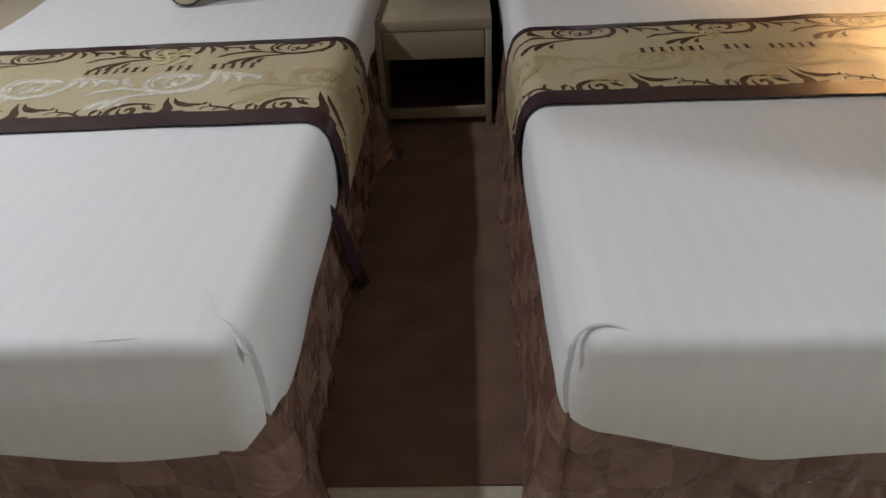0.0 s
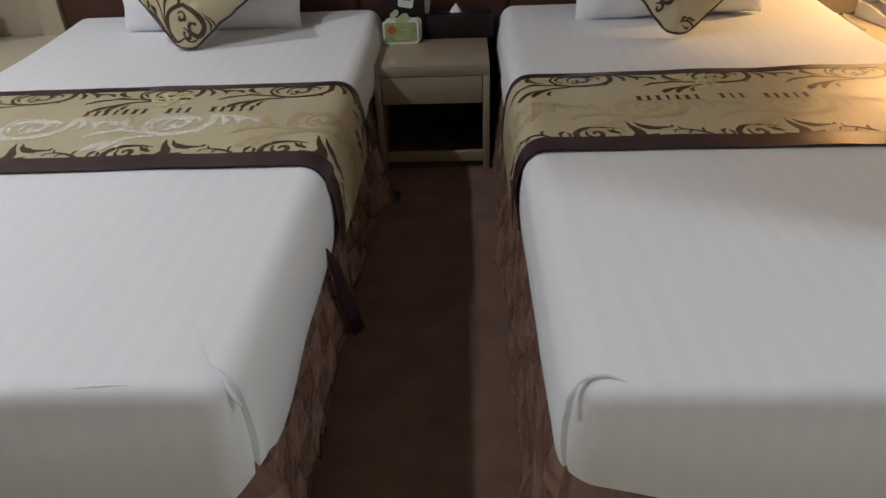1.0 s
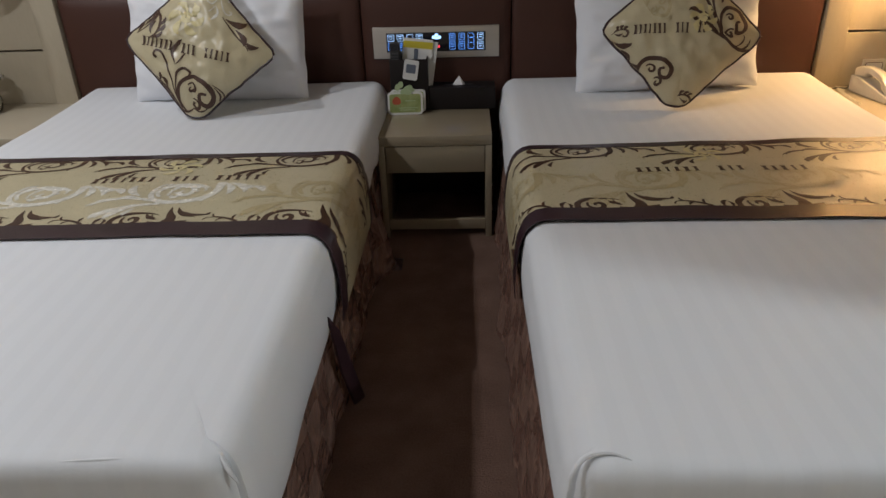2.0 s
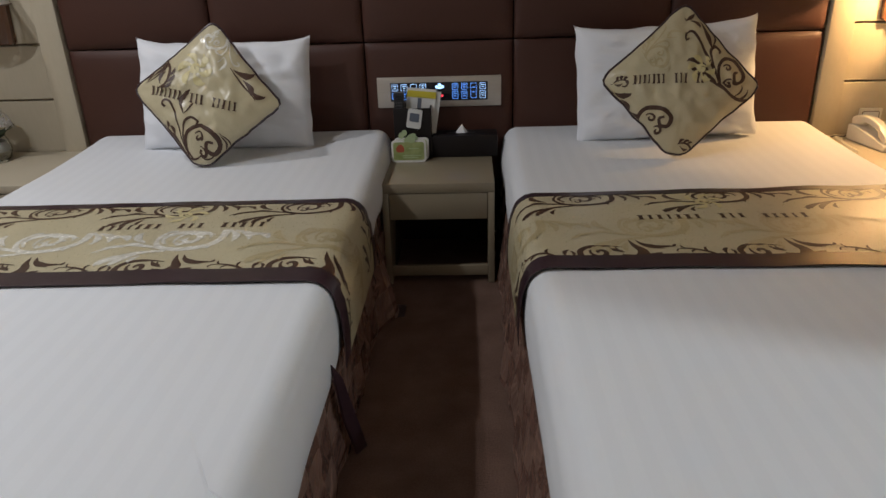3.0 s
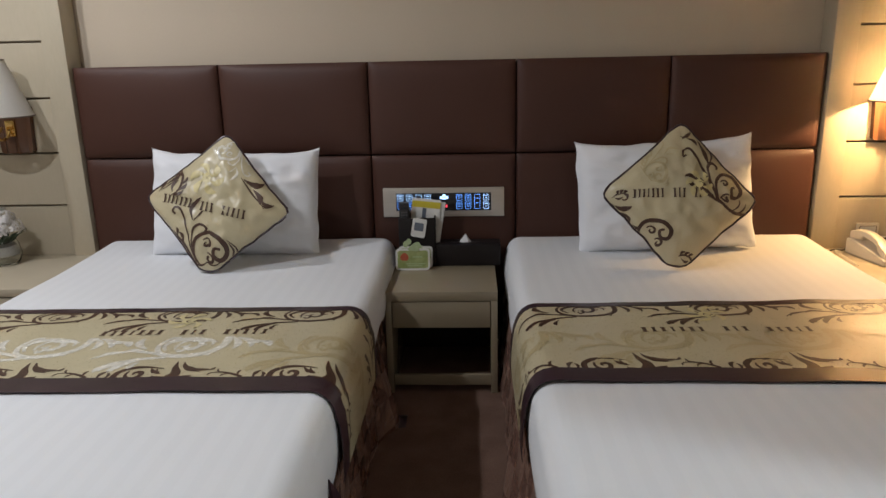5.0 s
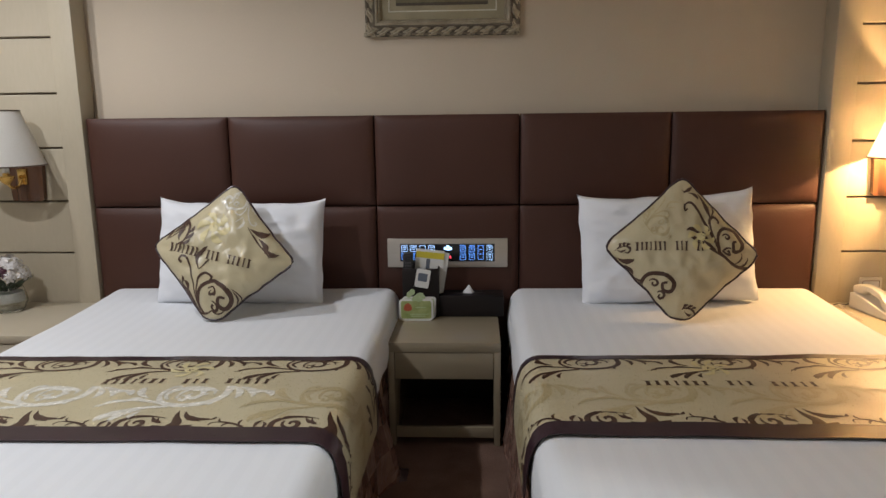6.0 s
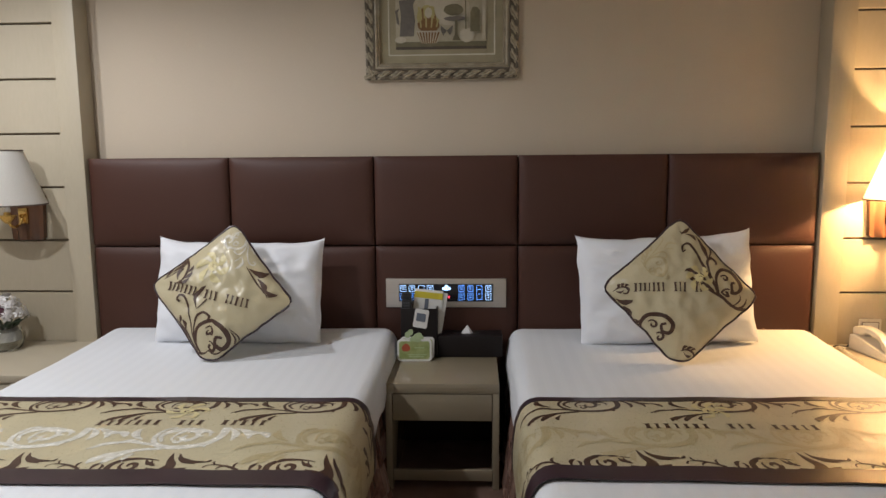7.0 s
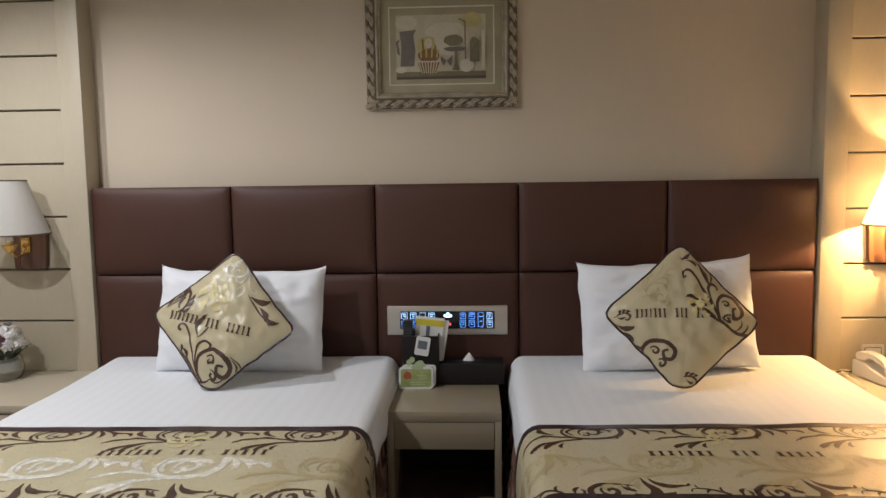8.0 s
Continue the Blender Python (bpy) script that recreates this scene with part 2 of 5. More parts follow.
def tube(points, radius, seg=8, closed=False):
    """A round tube along points; radius is a number or a list."""
    bm = bmesh.new()
    pts = [Vector(p) for p in points]
    rings = []
    n = len(pts)
    up = Vector((0.13, 0.29, 0.95))
    for i, p in enumerate(pts):
        a = pts[i - 1] if (i > 0 or closed) else p
        b = pts[(i + 1) % n] if (i < n - 1 or closed) else p
        d = (b - a).normalized()
        s = d.cross(up)
        if s.length < 0.05:
            s = d.cross(Vector((1, 0, 0)))
        s.normalize()
        u = s.cross(d)
        r = radius[i] if isinstance(radius, (list, tuple)) else radius
        rings.append([bm.verts.new(p + r * (math.cos(2 * math.pi * k / seg) * s + math.sin(2 * math.pi * k / seg) * u)) for k in range(seg)])
    pairs = list(zip(rings, rings[1:])) + ([(rings[-1], rings[0])] if closed else [])
    for a, b in pairs:
        for k in range(seg):
            bm.faces.new((a[k], a[(k + 1) % seg], b[(k + 1) % seg], b[k]))
    if not closed:
        bm.faces.new(rings[0])
        bm.faces.new(rings[-1])
    return bm


def moved(bm, m):
    bmesh.ops.transform(bm, matrix=m, verts=bm.verts)
    return bm


def slab(outline, depth):
    """A plate in the x-z plane, from y = 0 back to y = depth."""
    bm = bmesh.new()
    a = [bm.verts.new((x, 0, z)) for x, z in outline]
    b = [bm.verts.new((x, depth, z)) for x, z in outline]
    bm.faces.new(a)
    bm.faces.new(b)
    for i in range(len(a)):
        j = (i + 1) % len(a)
        bm.faces.new((a[i], a[j], b[j], b[i]))
    return bm


def rounded(w, h, r, seg=5, cx=0.0, cz=0.0):
    pts = []
    for k, (sx, sz) in enumerate(((1, 1), (-1, 1), (-1, -1), (1, -1))):
        for i in range(seg + 1):
            a = math.pi / 2 * (k + i / seg)
            pts.append((cx + sx * (w / 2 - r) + r * math.cos(a), cz + sz * (h / 2 - r) + r * math.sin(a)))
    return pts


# ---- the room ----
XL, XR, YB = -2.75, 2.75, -4.9
SIDING, NICHE = 0.02, 0.10
floor = tagged(obj("floor", box(XL, XR, YB, 0.3, -0.1, 0.0), M_TILE), "polished beige floor tiles beyond the carpet edge", "floor", kind="structure")
carpet = tagged(obj("carpet", box(XL + 0.01, XR - 0.01, -2.12, SIDING, 0.0, 0.005), M_CARPET), "dark brown short-pile carpet round the beds", "carpet", kind="structure")
wall_north = tagged(obj("wall_north", box(XL, XR, NICHE, 0.3, 0.0, CEIL), M_WALLPAPER, smooth=False), "beige papered wall above the headboard", "wall", kind="structure")
wall_south = tagged(obj("wall_south", box(XL, XR, YB - 0.15, YB, 0.0, CEIL), M_PLAIN, smooth=False), "plain beige wall behind the viewer", "wall", kind="structure")
wall_west = tagged(obj("wall_west", box(XL - 0.15, XL, YB, 0.3, 0.0, CEIL), M_PLAIN, smooth=False), "plain beige side wall", "wall", kind="structure")
wall_east = tagged(obj("wall_east", box(XR, XR + 0.15, YB, 0.3, 0.0, CEIL), M_PLAIN, smooth=False), "plain beige side wall", "wall", kind="structure")
# unseen stub added to cut the KEY_B beam along a line across the east bed
shading_wall_stub = tagged(obj("shading_wall_stub", box(2.35, XR, -2.49, -2.37, 0.0, CEIL), M_PLAIN, smooth=False), "plain beige wall stub out of view, shading the head of the east bed", "wall", kind="structure")
ceiling = tagged(obj("ceiling", box(XL, XR, YB, 0.3, CEIL, CEIL + 0.1), M_CEIL, smooth=False), "smooth white plaster ceiling", "ceiling", kind="structure")


def downlight(x, y):
    t = thing("downlight", "round white recessed ceiling downlight out of view", "ceiling light", (x, y, CEIL), "downlights")
    ring = lathe([(0.055, 0.0), (0.058, -0.008), (0.085, -0.006), (0.088, 0.0)], 28)
    part("trim_ring", ring, M_CEIL, t)
    disc = lathe([(0.054, -0.002), (0.02, -0.004), (0.001, -0.004)], 24)
    part("lens", disc, glowing("downlight_glow", (1.0, 0.95, 0.88), 6.0), t, "glowing frosted lens")


# fixtures for the unseen beams; the third belongs to the added fill
for p in (KEY, KEY_B, KEY_FILL, KEY_D):
    downlight(p[0], p[1])


def siding(side):
    """Cream lacquered boards with dark grooves between them, beside the bed niche."""
    x0, x1 = (XL, -1.648) if side < 0 else (1.645, XR)
    holder = thing("wall_panelling", "cream lacquered wall boards with dark horizontal grooves", "wall panelling", kind="structure")
    backing = box(x0, x1, SIDING + 0.008, NICHE - 0.001, 0.0, CEIL)
    part("backing", backing, M_GROOVE, holder, "dark groove backing", smooth=False)
    lines = [0.0] + [0.884 + 0.2305 * k for k in range(-3, 8)] + [CEIL]
    lines = [z - (0.004 if side > 0 and 0.1 < z < CEIL - 0.1 else 0) for z in lines]
    for a, b in zip(lines, lines[1:]):
        if b - a > 0.02:
            part("board", box(x0, x1, SIDING - 0.012, SIDING + 0.012, a + 0.004, b - 0.004, 0.0025, 1), M_CREAM, holder)


siding(-1)
siding(1)
for s, name in ((-1, "pilaster"), (1, "pilaster")):
    a, b = sorted((s * 1.553, s * 1.650))
    tagged(obj(name, box(a, b, -0.012, NICHE - 0.001, 0.0, CEIL, 0.004, 2), M_CREAM), "cream lacquered pilaster framing the bed niche", "pilaster", kind="structure")

# ---- headboard of ten padded leather panels ----
HB_X = (-1.547, -0.930, -0.305, 0.307, 0.930, 1.547)
HB_ROWS = ((0.26, 0.855), (0.855, 1.240))


def pad(x0, x1, z0, z1):
    """A padded panel with soft rolled edges, its back at y = 0.05."""
    bm = bmesh.new()
    nx, nz, r = 26, 20, 0.03
    grid = []
    for i in range(nx + 1):
        row = []
        u = 0.5 - 0.5 * math.cos(math.pi * i / nx)
        for k in range(nz + 1):
            w = 0.5 - 0.5 * math.cos(math.pi * k / nz)
            x, z = x0 + 0.003 + (x1 - x0 - 0.006) * u, z0 + 0.003 + (z1 - z0 - 0.006) * w
            d = min(x - x0, x1 - x, r * 2), min(z - z0, z1 - z, r * 2)
            fx, fz = (math.sqrt(max(0, 1 - (1 - min(1, q / r)) ** 2)) for q in d)
            puff = 0.5 + 0.5 * (1 - (2 * u - 1) ** 4) * (1 - (2 * w - 1) ** 4)
            y = 0.014 - 0.034 * fx * fz * puff + 0.0012 * noise.noise((x * 9, 0.3, z * 9))
            row.append(bm.verts.new((x, y, z)))
        grid.append(row)
    for i in range(nx):
        for k in range(nz):
            bm.faces.new((grid[i][k], grid[i + 1][k], grid[i + 1][k + 1], grid[i][k + 1]))
    edge = [grid[i][0] for i in range(nx + 1)] + [grid[nx][k] for k in range(1, nz + 1)] + [grid[i][nz] for i in range(nx - 1, -1, -1)] + [grid[0][k] for k in range(nz - 1, 0, -1)]
    back = [bm.verts.new((v.co.x, 0.05, v.co.z)) for v in edge]
    for i in range(len(edge)):
        j = (i + 1) % len(edge)
        bm.faces.new((edge[i], edge[j], back[j], back[i]))
    bm.faces.new(back)
    return bm


headboard = thing("headboard", "wide dark brown leather headboard of padded square panels", "headboard")
part("backboard", box(-1.549, 1.549, 0.045, NICHE - 0.002, 0.0, 1.228, 0.003, 1), M_DARKLEATHER_SHADE, headboard, smooth=False)
for z0, z1 in HB_ROWS:
    for x0, x1 in zip(HB_X, HB_X[1:]):
        part("panel", pad(x0, x1, z0, z1), M_LEATHER, headboard)

# ---- beds ----
TOP, R_EDGE = 0.488, 0.058


def outline(x0, x1, y0, y1, r, step=0.03):
    """Points and outward normals round a rounded rectangle."""
    pts = []
    cs = ((x1 - r, y1 - r, 0), (x0 + r, y1 - r, 1), (x0 + r, y0 + r, 2), (x1 - r, y0 + r, 3))
    for n, (cx, cy, k) in enumerate(cs):
        for i in range(17):
            a = math.pi / 2 * (k + i / 16)
            pts.append((Vector((cx + r * math.cos(a), cy + r * math.sin(a))), Vector((math.cos(a), math.sin(a)))))
        nxt = cs[(n + 1) % 4]
        a = math.pi / 2 * (k + 1)
        p = pts[-1][0]
        q = Vector((nxt[0] + r * math.cos(a), nxt[1] + r * math.sin(a)))
        m = max(1, int((q - p).length / step))
        pts += [(p.lerp(q, i / m), Vector((math.cos(a), math.sin(a)))) for i in range(1, m)]
    return pts


def side_bulge(z):
    t = min(1, max(0, (z - 0.2) / 0.24))
    return 0.010 * math.sin(math.pi * t)


def mattress(x0, x1, y0, y1, hem, seed, tuck):
    """The sheet-wrapped mattress: hem, bulging sides, rounded rim and a softly uneven top."""
    bm = bmesh.new()
    pts = outline(x0, x1, y0, y1, 0.064)
    centre = Vector(((x0 + x1) / 2, (y0 + y1) / 2))
    rings = []

    def groove(d):
        """Depth of the tucked corner's crease at a direction round the bed."""
        a = (math.degrees(math.atan2(d.y, d.x)) - tuck + 180) % 360 - 180
        return -0.011 * math.exp(-(a / 2.8) ** 2)

    zs = [0.0, 0.12, 0.3, 0.5, 0.7, 0.88]
    n = len(pts)
    for f in zs:
        ring = []
        for i, (p, d) in enumerate(pts):
            h = hem(p.x, p.y)
            z = h + (TOP - R_EDGE - h) * f
            off = side_bulge(z) - 0.014 * (1 - f) ** 2 + 0.004 * noise.noise((p.x * 5, p.y * 5, z * 4 + seed)) * (1 - 0.5 * f)
            ring.append(bm.verts.new((*(p + d * (off + groove(d))), z)))
        rings.append(ring)
    for k in range(0, 9):
        a = math.pi / 2 * k / 8
        ring = []
        for p, d in pts:
            sharp = 1.0 - 0.48 * max(0.0, -d.y) ** 2
            inset, z = R_EDGE * (1 - max(0.0, math.cos(a)) ** sharp), TOP - R_EDGE + R_EDGE * math.sin(a) ** sharp
            if d.y < -0.5:
                z += (0.005 * noise.noise((p.x * 6, 0.4, seed)) + 0.003 * noise.noise((p.x * 15, 1.4, seed))) * math.sin(a)
            q = p - d * (inset - groove(d) * (1 - k / 9))
            ring.append(bm.verts.new((*q, z + 0.002 * noise.noise((q.x * 4, q.y * 4, seed)))))
        rings.append(ring)
    rise = lambda y: 0.020 * max(0.0, min(1.0, (y + 0.55) / 0.45)) ** 1.5
    top = [p - d * R_EDGE for p, d in pts]
    for s in (0.93, 0.84, 0.72, 0.58, 0.42, 0.26, 0.12):
        ring = []
        for q in top:
            c = centre + (q - centre) * s
            ring.append(bm.verts.new((*c, TOP + 0.002 * noise.noise((c.x * 4, c.y * 4, seed)) + 0.004 * (1 - s))))
        rings.append(ring)
    for a, b in zip(rings, rings[1:]):
        for i in range(n):
            bm.faces.new((a[i], a[(i + 1) % n], b[(i + 1) % n], b[i]))
    bm.faces.new(rings[-1])
    for v in bm.verts:
        if v.co.z > TOP - R_EDGE:
            v.co.z += rise(v.co.y) * (v.co.z - TOP + R_EDGE) / R_EDGE
    return bm


def skirt(x0, x1, y0, y1, seed, flare, spread, amp=0.013):
    """A gathered valance from under the sheet to the floor, on both sides and round the foot."""
    bm = bmesh.new()
    pts = outline(x0, x1, y0, y1, 0.05, 0.012)
    rings = []
    levels = [0.36 - 0.353 * k / 14 for k in range(15)]
    n = len(pts)
    along = [0.0]
    for i in range(n):
        along.append(along[-1] + (pts[(i + 1) % n][0] - pts[i][0]).length)
    for z in levels:
        g = (0.36 - z) / 0.36
        ring = []
        for i, (p, d) in enumerate(pts):
            w = noise.noise((p.x * 7, p.y * 7, seed)) + 0.45 * noise.noise((p.x * 15, p.y * 15, seed + 3.0 + z * 1.5))
            c = noise.noise((p.x * 24, p.y * 24, z * 15 + seed)) * (0.011 if d.y < -0.5 else 0.005) + abs(noise.noise((p.x * 9 + z * 5, p.y * 9 - z * 4, seed + 8))) * 0.012 * g
            out = amp * w * g + c + 0.010 * g
            if abs(d.x) > 0.7:
                out += spread * g ** 0.8
            for fx, fy, size in flare:
                out += size * g * math.exp(-((p - Vector((fx, fy))).length / 0.085) ** 2)
            ring.append(bm.verts.new((*(p + d * out), z)))
        rings.append(ring)
    uv = bm.loops.layers.uv.new("cloth")
    for k, (a, b) in enumerate(zip(rings, rings[1:])):
        for i in range(n):
            if (pts[i][0].y + pts[(i + 1) % n][0].y) / 2 < y1 - 0.02:
                f = bm.faces.new((a[i], a[(i + 1) % n], b[(i + 1) % n], b[i]))
                for lp, (u, z) in zip(f.loops, ((along[i], levels[k]), (along[i + 1], levels[k]), (along[i + 1], levels[k + 1]), (along[i], levels[k + 1]))):
                    lp[uv].uv = (u + 0.03, z * 1.08 + 0.052)
    loose = [v for v in bm.verts if not v.link_faces]
    bmesh.ops.delete(bm, geom=loose, context="VERTS")
    return bm


def smooth_line(pts, n=16):
    """A Catmull-Rom line through points."""
    pts = [Vector(p) for p in pts]
    ext = [2 * pts[0] - pts[1]] + pts + [2 * pts[-1] - pts[-2]]
    out = []
    for i in range(len(pts) - 1):
        a, b, c, d = ext[i:i + 4]
        m = max(2, n // (len(pts) - 1))
        for k in range(m):
            t = k / m
            out.append(0.5 * ((2 * b) + (c - a) * t + (2 * a - 5 * b + 4 * c - d) * t * t + (3 * b - a - 3 * c + d) * t ** 3))
    out.append(pts[-1])
    return out


BEDS = {"west": (-1.475, -0.205, -2.225, -0.012), "east": (0.260, 1.535, -2.235, -0.012)}


def hem_west(x, y):
    z = 0.262 + 0.012 * math.sin(y * 7) + 0.01 * math.sin(y * 17 + 1)
    if y > -0.9:
        z += 0.06 * min(1, (y + 0.9) / 0.3)
    if y < -2.16:
        t = min(1, max(0, (-0.21 - x) / 0.06))
        z = 0.224 - 0.016 * math.cos((x + 0.48) * 9) + 0.060 * (1 - t)
    return z


def hem_east(x, y):
    z = 0.265 + 0.012 * math.sin(y * 6 + 1) + 0.008 * math.sin(y * 15)
    if y < -2.16:
        t = min(1, max(0, (x - 0.28) / 0.32))
        z = 0.300 * (1 - t) + t * (0.212 + 0.012 * math.sin(x * 9))
    else:
        z += 0.035 * min(1, max(0, (-1.95 - y) / 0.2))
    return z


def bed(side):
    x0, x1, y0, y1 = BEDS[side]
    t = thing("bed", "single bed with tucked white striped sheet and brown satin valance", "bed", ((x0 + x1) / 2, (y0 + y1) / 2, 0), "twin beds")
    shift = Matrix.Translation((-(x0 + x1) / 2, -(y0 + y1) / 2, 0))
    part("base", moved(box(x0 + 0.05, x1 - 0.05, y0 + 0.05, y1 - 0.02, 0.02, 0.30, 0.01), shift), M_DARKLEATHER_SHADE, t)
    part("mattress", moved(mattress(x0, x1, y0, y1, hem_west if side == "west" else hem_east, 1.0 if side == "west" else 7.0, 326.25 if side == "west" else 213.75), shift), M_LINEN, t, "white satin-stripe sheet")
    sk = (x0 + 0.012, x1 - 0.018, y0 + 0.03, y1) if side == "west" else (x0 + 0.010, x1 - 0.012, y0 + 0.03, y1)
    if side == "west":
        drape = skirt(*sk, 2.0, ((sk[1], sk[2], 0.055), (sk[1], -0.74, 0.07)), 0.008)
    else:
        drape = skirt(*sk, 5.0, ((sk[0], sk[2], 0.030), (sk[0], -1.15, 0.02)), 0.030)
    part("valance", moved(drape, shift), M_SATIN, t, "crumpled brown check satin valance")

    def fold(name, line, thick, label):
        pts = smooth_line(line, 24)
        bm = tube(pts, [0.0005 + 0.62 * thick * math.sin(math.pi * min(1, 0.08 + 0.92 * k / (len(pts) - 1))) ** 0.6 for k in range(len(pts))], 8)
        part(name, moved(bm, shift), M_LINEN, t, label)

    if side == "west":
        fold("corner_fold", [(-0.240, -2.190, 0.481), (-0.222, -2.207, 0.463), (-0.211, -2.211, 0.445)], 0.005, "tucked sheet corner")
        for a, b, y in ((-0.385, -0.285, -2.163), (-0.47, -0.325, -2.206), (-0.60, -0.50, -2.196)):
            fold("wrinkle", [(a, y - 0.003, TOP - 0.004), ((a + b) / 2, y, TOP - 0.0015), (b, y + 0.004, TOP - 0.004)], 0.0035, "shallow crease in the sheet")
    else:
        fold("corner_fold", [(0.375, -2.222, 0.478), (0.330, -2.200, 0.490), (0.290, -2.203, 0.488), (0.268, -2.218, 0.470), (0.264, -2.222, 0.440)], 0.0055, "tucked sheet corner")
        fold("wrinkle", [(0.79, -2.226, 0.476), (0.805, -2.236, 0.462), (0.83, -2.241, 0.440)], 0.0032, "soft crease in the tucked sheet")
    return t


bed("west")
bed("east")

# ---- embroidered runners ----


def across(side, s, lift):
    """A point of the bed's cross-section: s metres from its middle along the cloth, and the normal."""
    x0, x1 = BEDS[side][:2]
    mid, half = (x0 + x1) / 2, (x1 - x0) / 2
    sign, q = (1 if s >= 0 else -1), abs(s)
    flat_len, arc = half - R_EDGE, R_EDGE * math.pi / 2
    if q <= flat_len:
        x, z, nx, nz = q, TOP + 0.003, 0.0, 1.0
    elif q <= flat_len + arc:
        a = (q - flat_len) / R_EDGE
        x, z, nx, nz = flat_len + R_EDGE * math.sin(a), TOP + 0.003 - R_EDGE * (1 - math.cos(a)), math.sin(a), math.cos(a)
    else:
        z = TOP - R_EDGE - (q - flat_len - arc)
        x, nx, nz = half + side_bulge(z) + 0.004, 1.0, 0.0
    return mid + sign * (x + nx * lift), z + nz * lift, sign * nx, nz


def runner_point(side, s, v, lift):
    """v: 0 at the edge towards the pillows, 1 at the edge towards the foot."""
    half = (BEDS[side][1] - BEDS[side][0]) / 2
    if side == "west":
        ya, yb = -0.910 + 0.008 * s / half, -1.491 + 0.012 * s / half
    else:
        ya, yb = -0.872 + 0.014 * s / half, -1.438 - 0.008 * s / half
    drop = max(0.0, abs(s) - half + 0.05)
    inner = (s > 0) == (side == "west")
    y = ya + (yb - ya) * v
    if inner:
        y -= drop * (0.10 if side == "west" else 0.0) * v
    wave = 0.0035 * noise.noise((s * 6, v * 3, 3.0 if side == "west" else 9.0))
    x, z, nx, nz = across(side, s, lift + 0.006 + wave)
    return (x, y, z)


def cloth(side, s0, s1, v0, v1, lift, ns=90, nv=10):
    bm = bmesh.new()
    g, h = ([[bm.verts.new(runner_point(side, s0 + (s1 - s0) * i / ns, v0 + (v1 - v0) * k / nv, up)) for k in range(nv + 1)] for i in range(ns + 1)] for up in (lift, lift - 0.002))
    for i in range(ns):
        for k in range(nv):
            bm.faces.new((g[i][k], g[i + 1][k], g[i + 1][k + 1], g[i][k + 1]))
            bm.faces.new((h[i][k], h[i][k + 1], h[i + 1][k + 1], h[i + 1][k]))
        for k in (0, nv):
            bm.faces.new((g[i][k], g[i + 1][k], h[i + 1][k], h[i][k]))
    for k in range(nv):
        for i in (0, ns):
            bm.faces.new((g[i][k], g[i][k + 1], h[i][k + 1], h[i][k]))
    return bm


# strokes of the ornament: lists of (x, y, width)
def stroke(pts, w0, w1, w2, n=14):
    """A curved stroke through 2-D points, its width going from w0 over w1 to w2."""
    line = smooth_line([(p[0], p[1], 0) for p in pts], n)
    m = len(line) - 1
    out = []
    for i, p in enumerate(line):
        t = i / m
        w = w0 + (w1 - w0) * t * 2 if t < 0.5 else w1 + (w2 - w1) * (t - 0.5) * 2
        out.append((p.x, p.y, 1.2 * w))
    return out


def curl(cx, cy, r, start, turns, w, grow=0.12, n=22):
    out = []
    for i in range(n + 1):
        t = i / n
        a = start + turns * 2 * math.pi * t
        rr = r * (1 - t * (1 - grow))
        out.append((cx + rr * math.cos(a), cy + rr * math.sin(a), 1.2 * w * (0.15 + 1.1 * math.sin(math.pi * min(1, t * 0.85 + 0.1)))))
    return out


def ribbon(strokes, mapping):
    bm = bmesh.new()
    for st in strokes:
        prev = None
        for i, (x, y, w) in enumerate(st):
            a, b = st[max(0, i - 1)], st[min(len(st) - 1, i + 1)]
            d = Vector((b[0] - a[0], b[1] - a[1]))
            d = d.normalized() if d.length else Vector((1, 0))
            nx, ny = -d.y * w / 2, d.x * w / 2
            l, c, r = (bm.verts.new(mapping(x + nx, y + ny, 0.0)), bm.verts.new(mapping(x, y, 0.0004)), bm.verts.new(mapping(x - nx, y - ny, 0.0)))
            if prev:
                bm.faces.new((prev[0], prev[1], c, l))
                bm.faces.new((prev[1], prev[2], r, c))
            prev = (l, c, r)
    return bm


def shifted(strokes, dx, dy=0.0, k=1.0, flip=1):
    return [[(dx + flip * k * x, dy + k * y, w * k) for x, y, w in st] for st in strokes]


def comma(x, y, angle, size, bend=0.5, w=0.26):
    """A comma-shaped leaf that starts thin at (x, y), swells and curls to a point."""
    c, q = math.cos(radians(angle)), math.sin(radians(angle))
    pts = [(0, 0), (0.38, 0.0), (0.72, 0.10 * bend), (0.95, 0.36 * bend), (0.98, 0.56 * bend)]
    return stroke([(x + size * (u * c - v * q), y + size * (u * q + v * c)) for u, v in pts], 0.002, size * w, 0.0015, 12)


def frond(pts, count, size, w, side=0, first=0.15, fall=0.45):
    """A curved stem with comma leaves along it; side -1 or 1 for one side alone."""
    out = [stroke(pts, w * 1.2, w, 0.0015, 20)]
    line = smooth_line([(p[0], p[1], 0) for p in pts], 40)
    for k in range(count):
        t = first + (0.97 - first) * k / max(1, count - 1)
        i = min(len(line) - 2, int(t * (len(line) - 1)))
        d = line[i + 1] - line[i]
        base = math.degrees(math.atan2(d.y, d.x))
        s = side or (1 if k % 2 else -1)
        out.append(comma(line[i].x, line[i].y, base + s * 38, size * (1 - fall * t), s * 0.8))
    return out


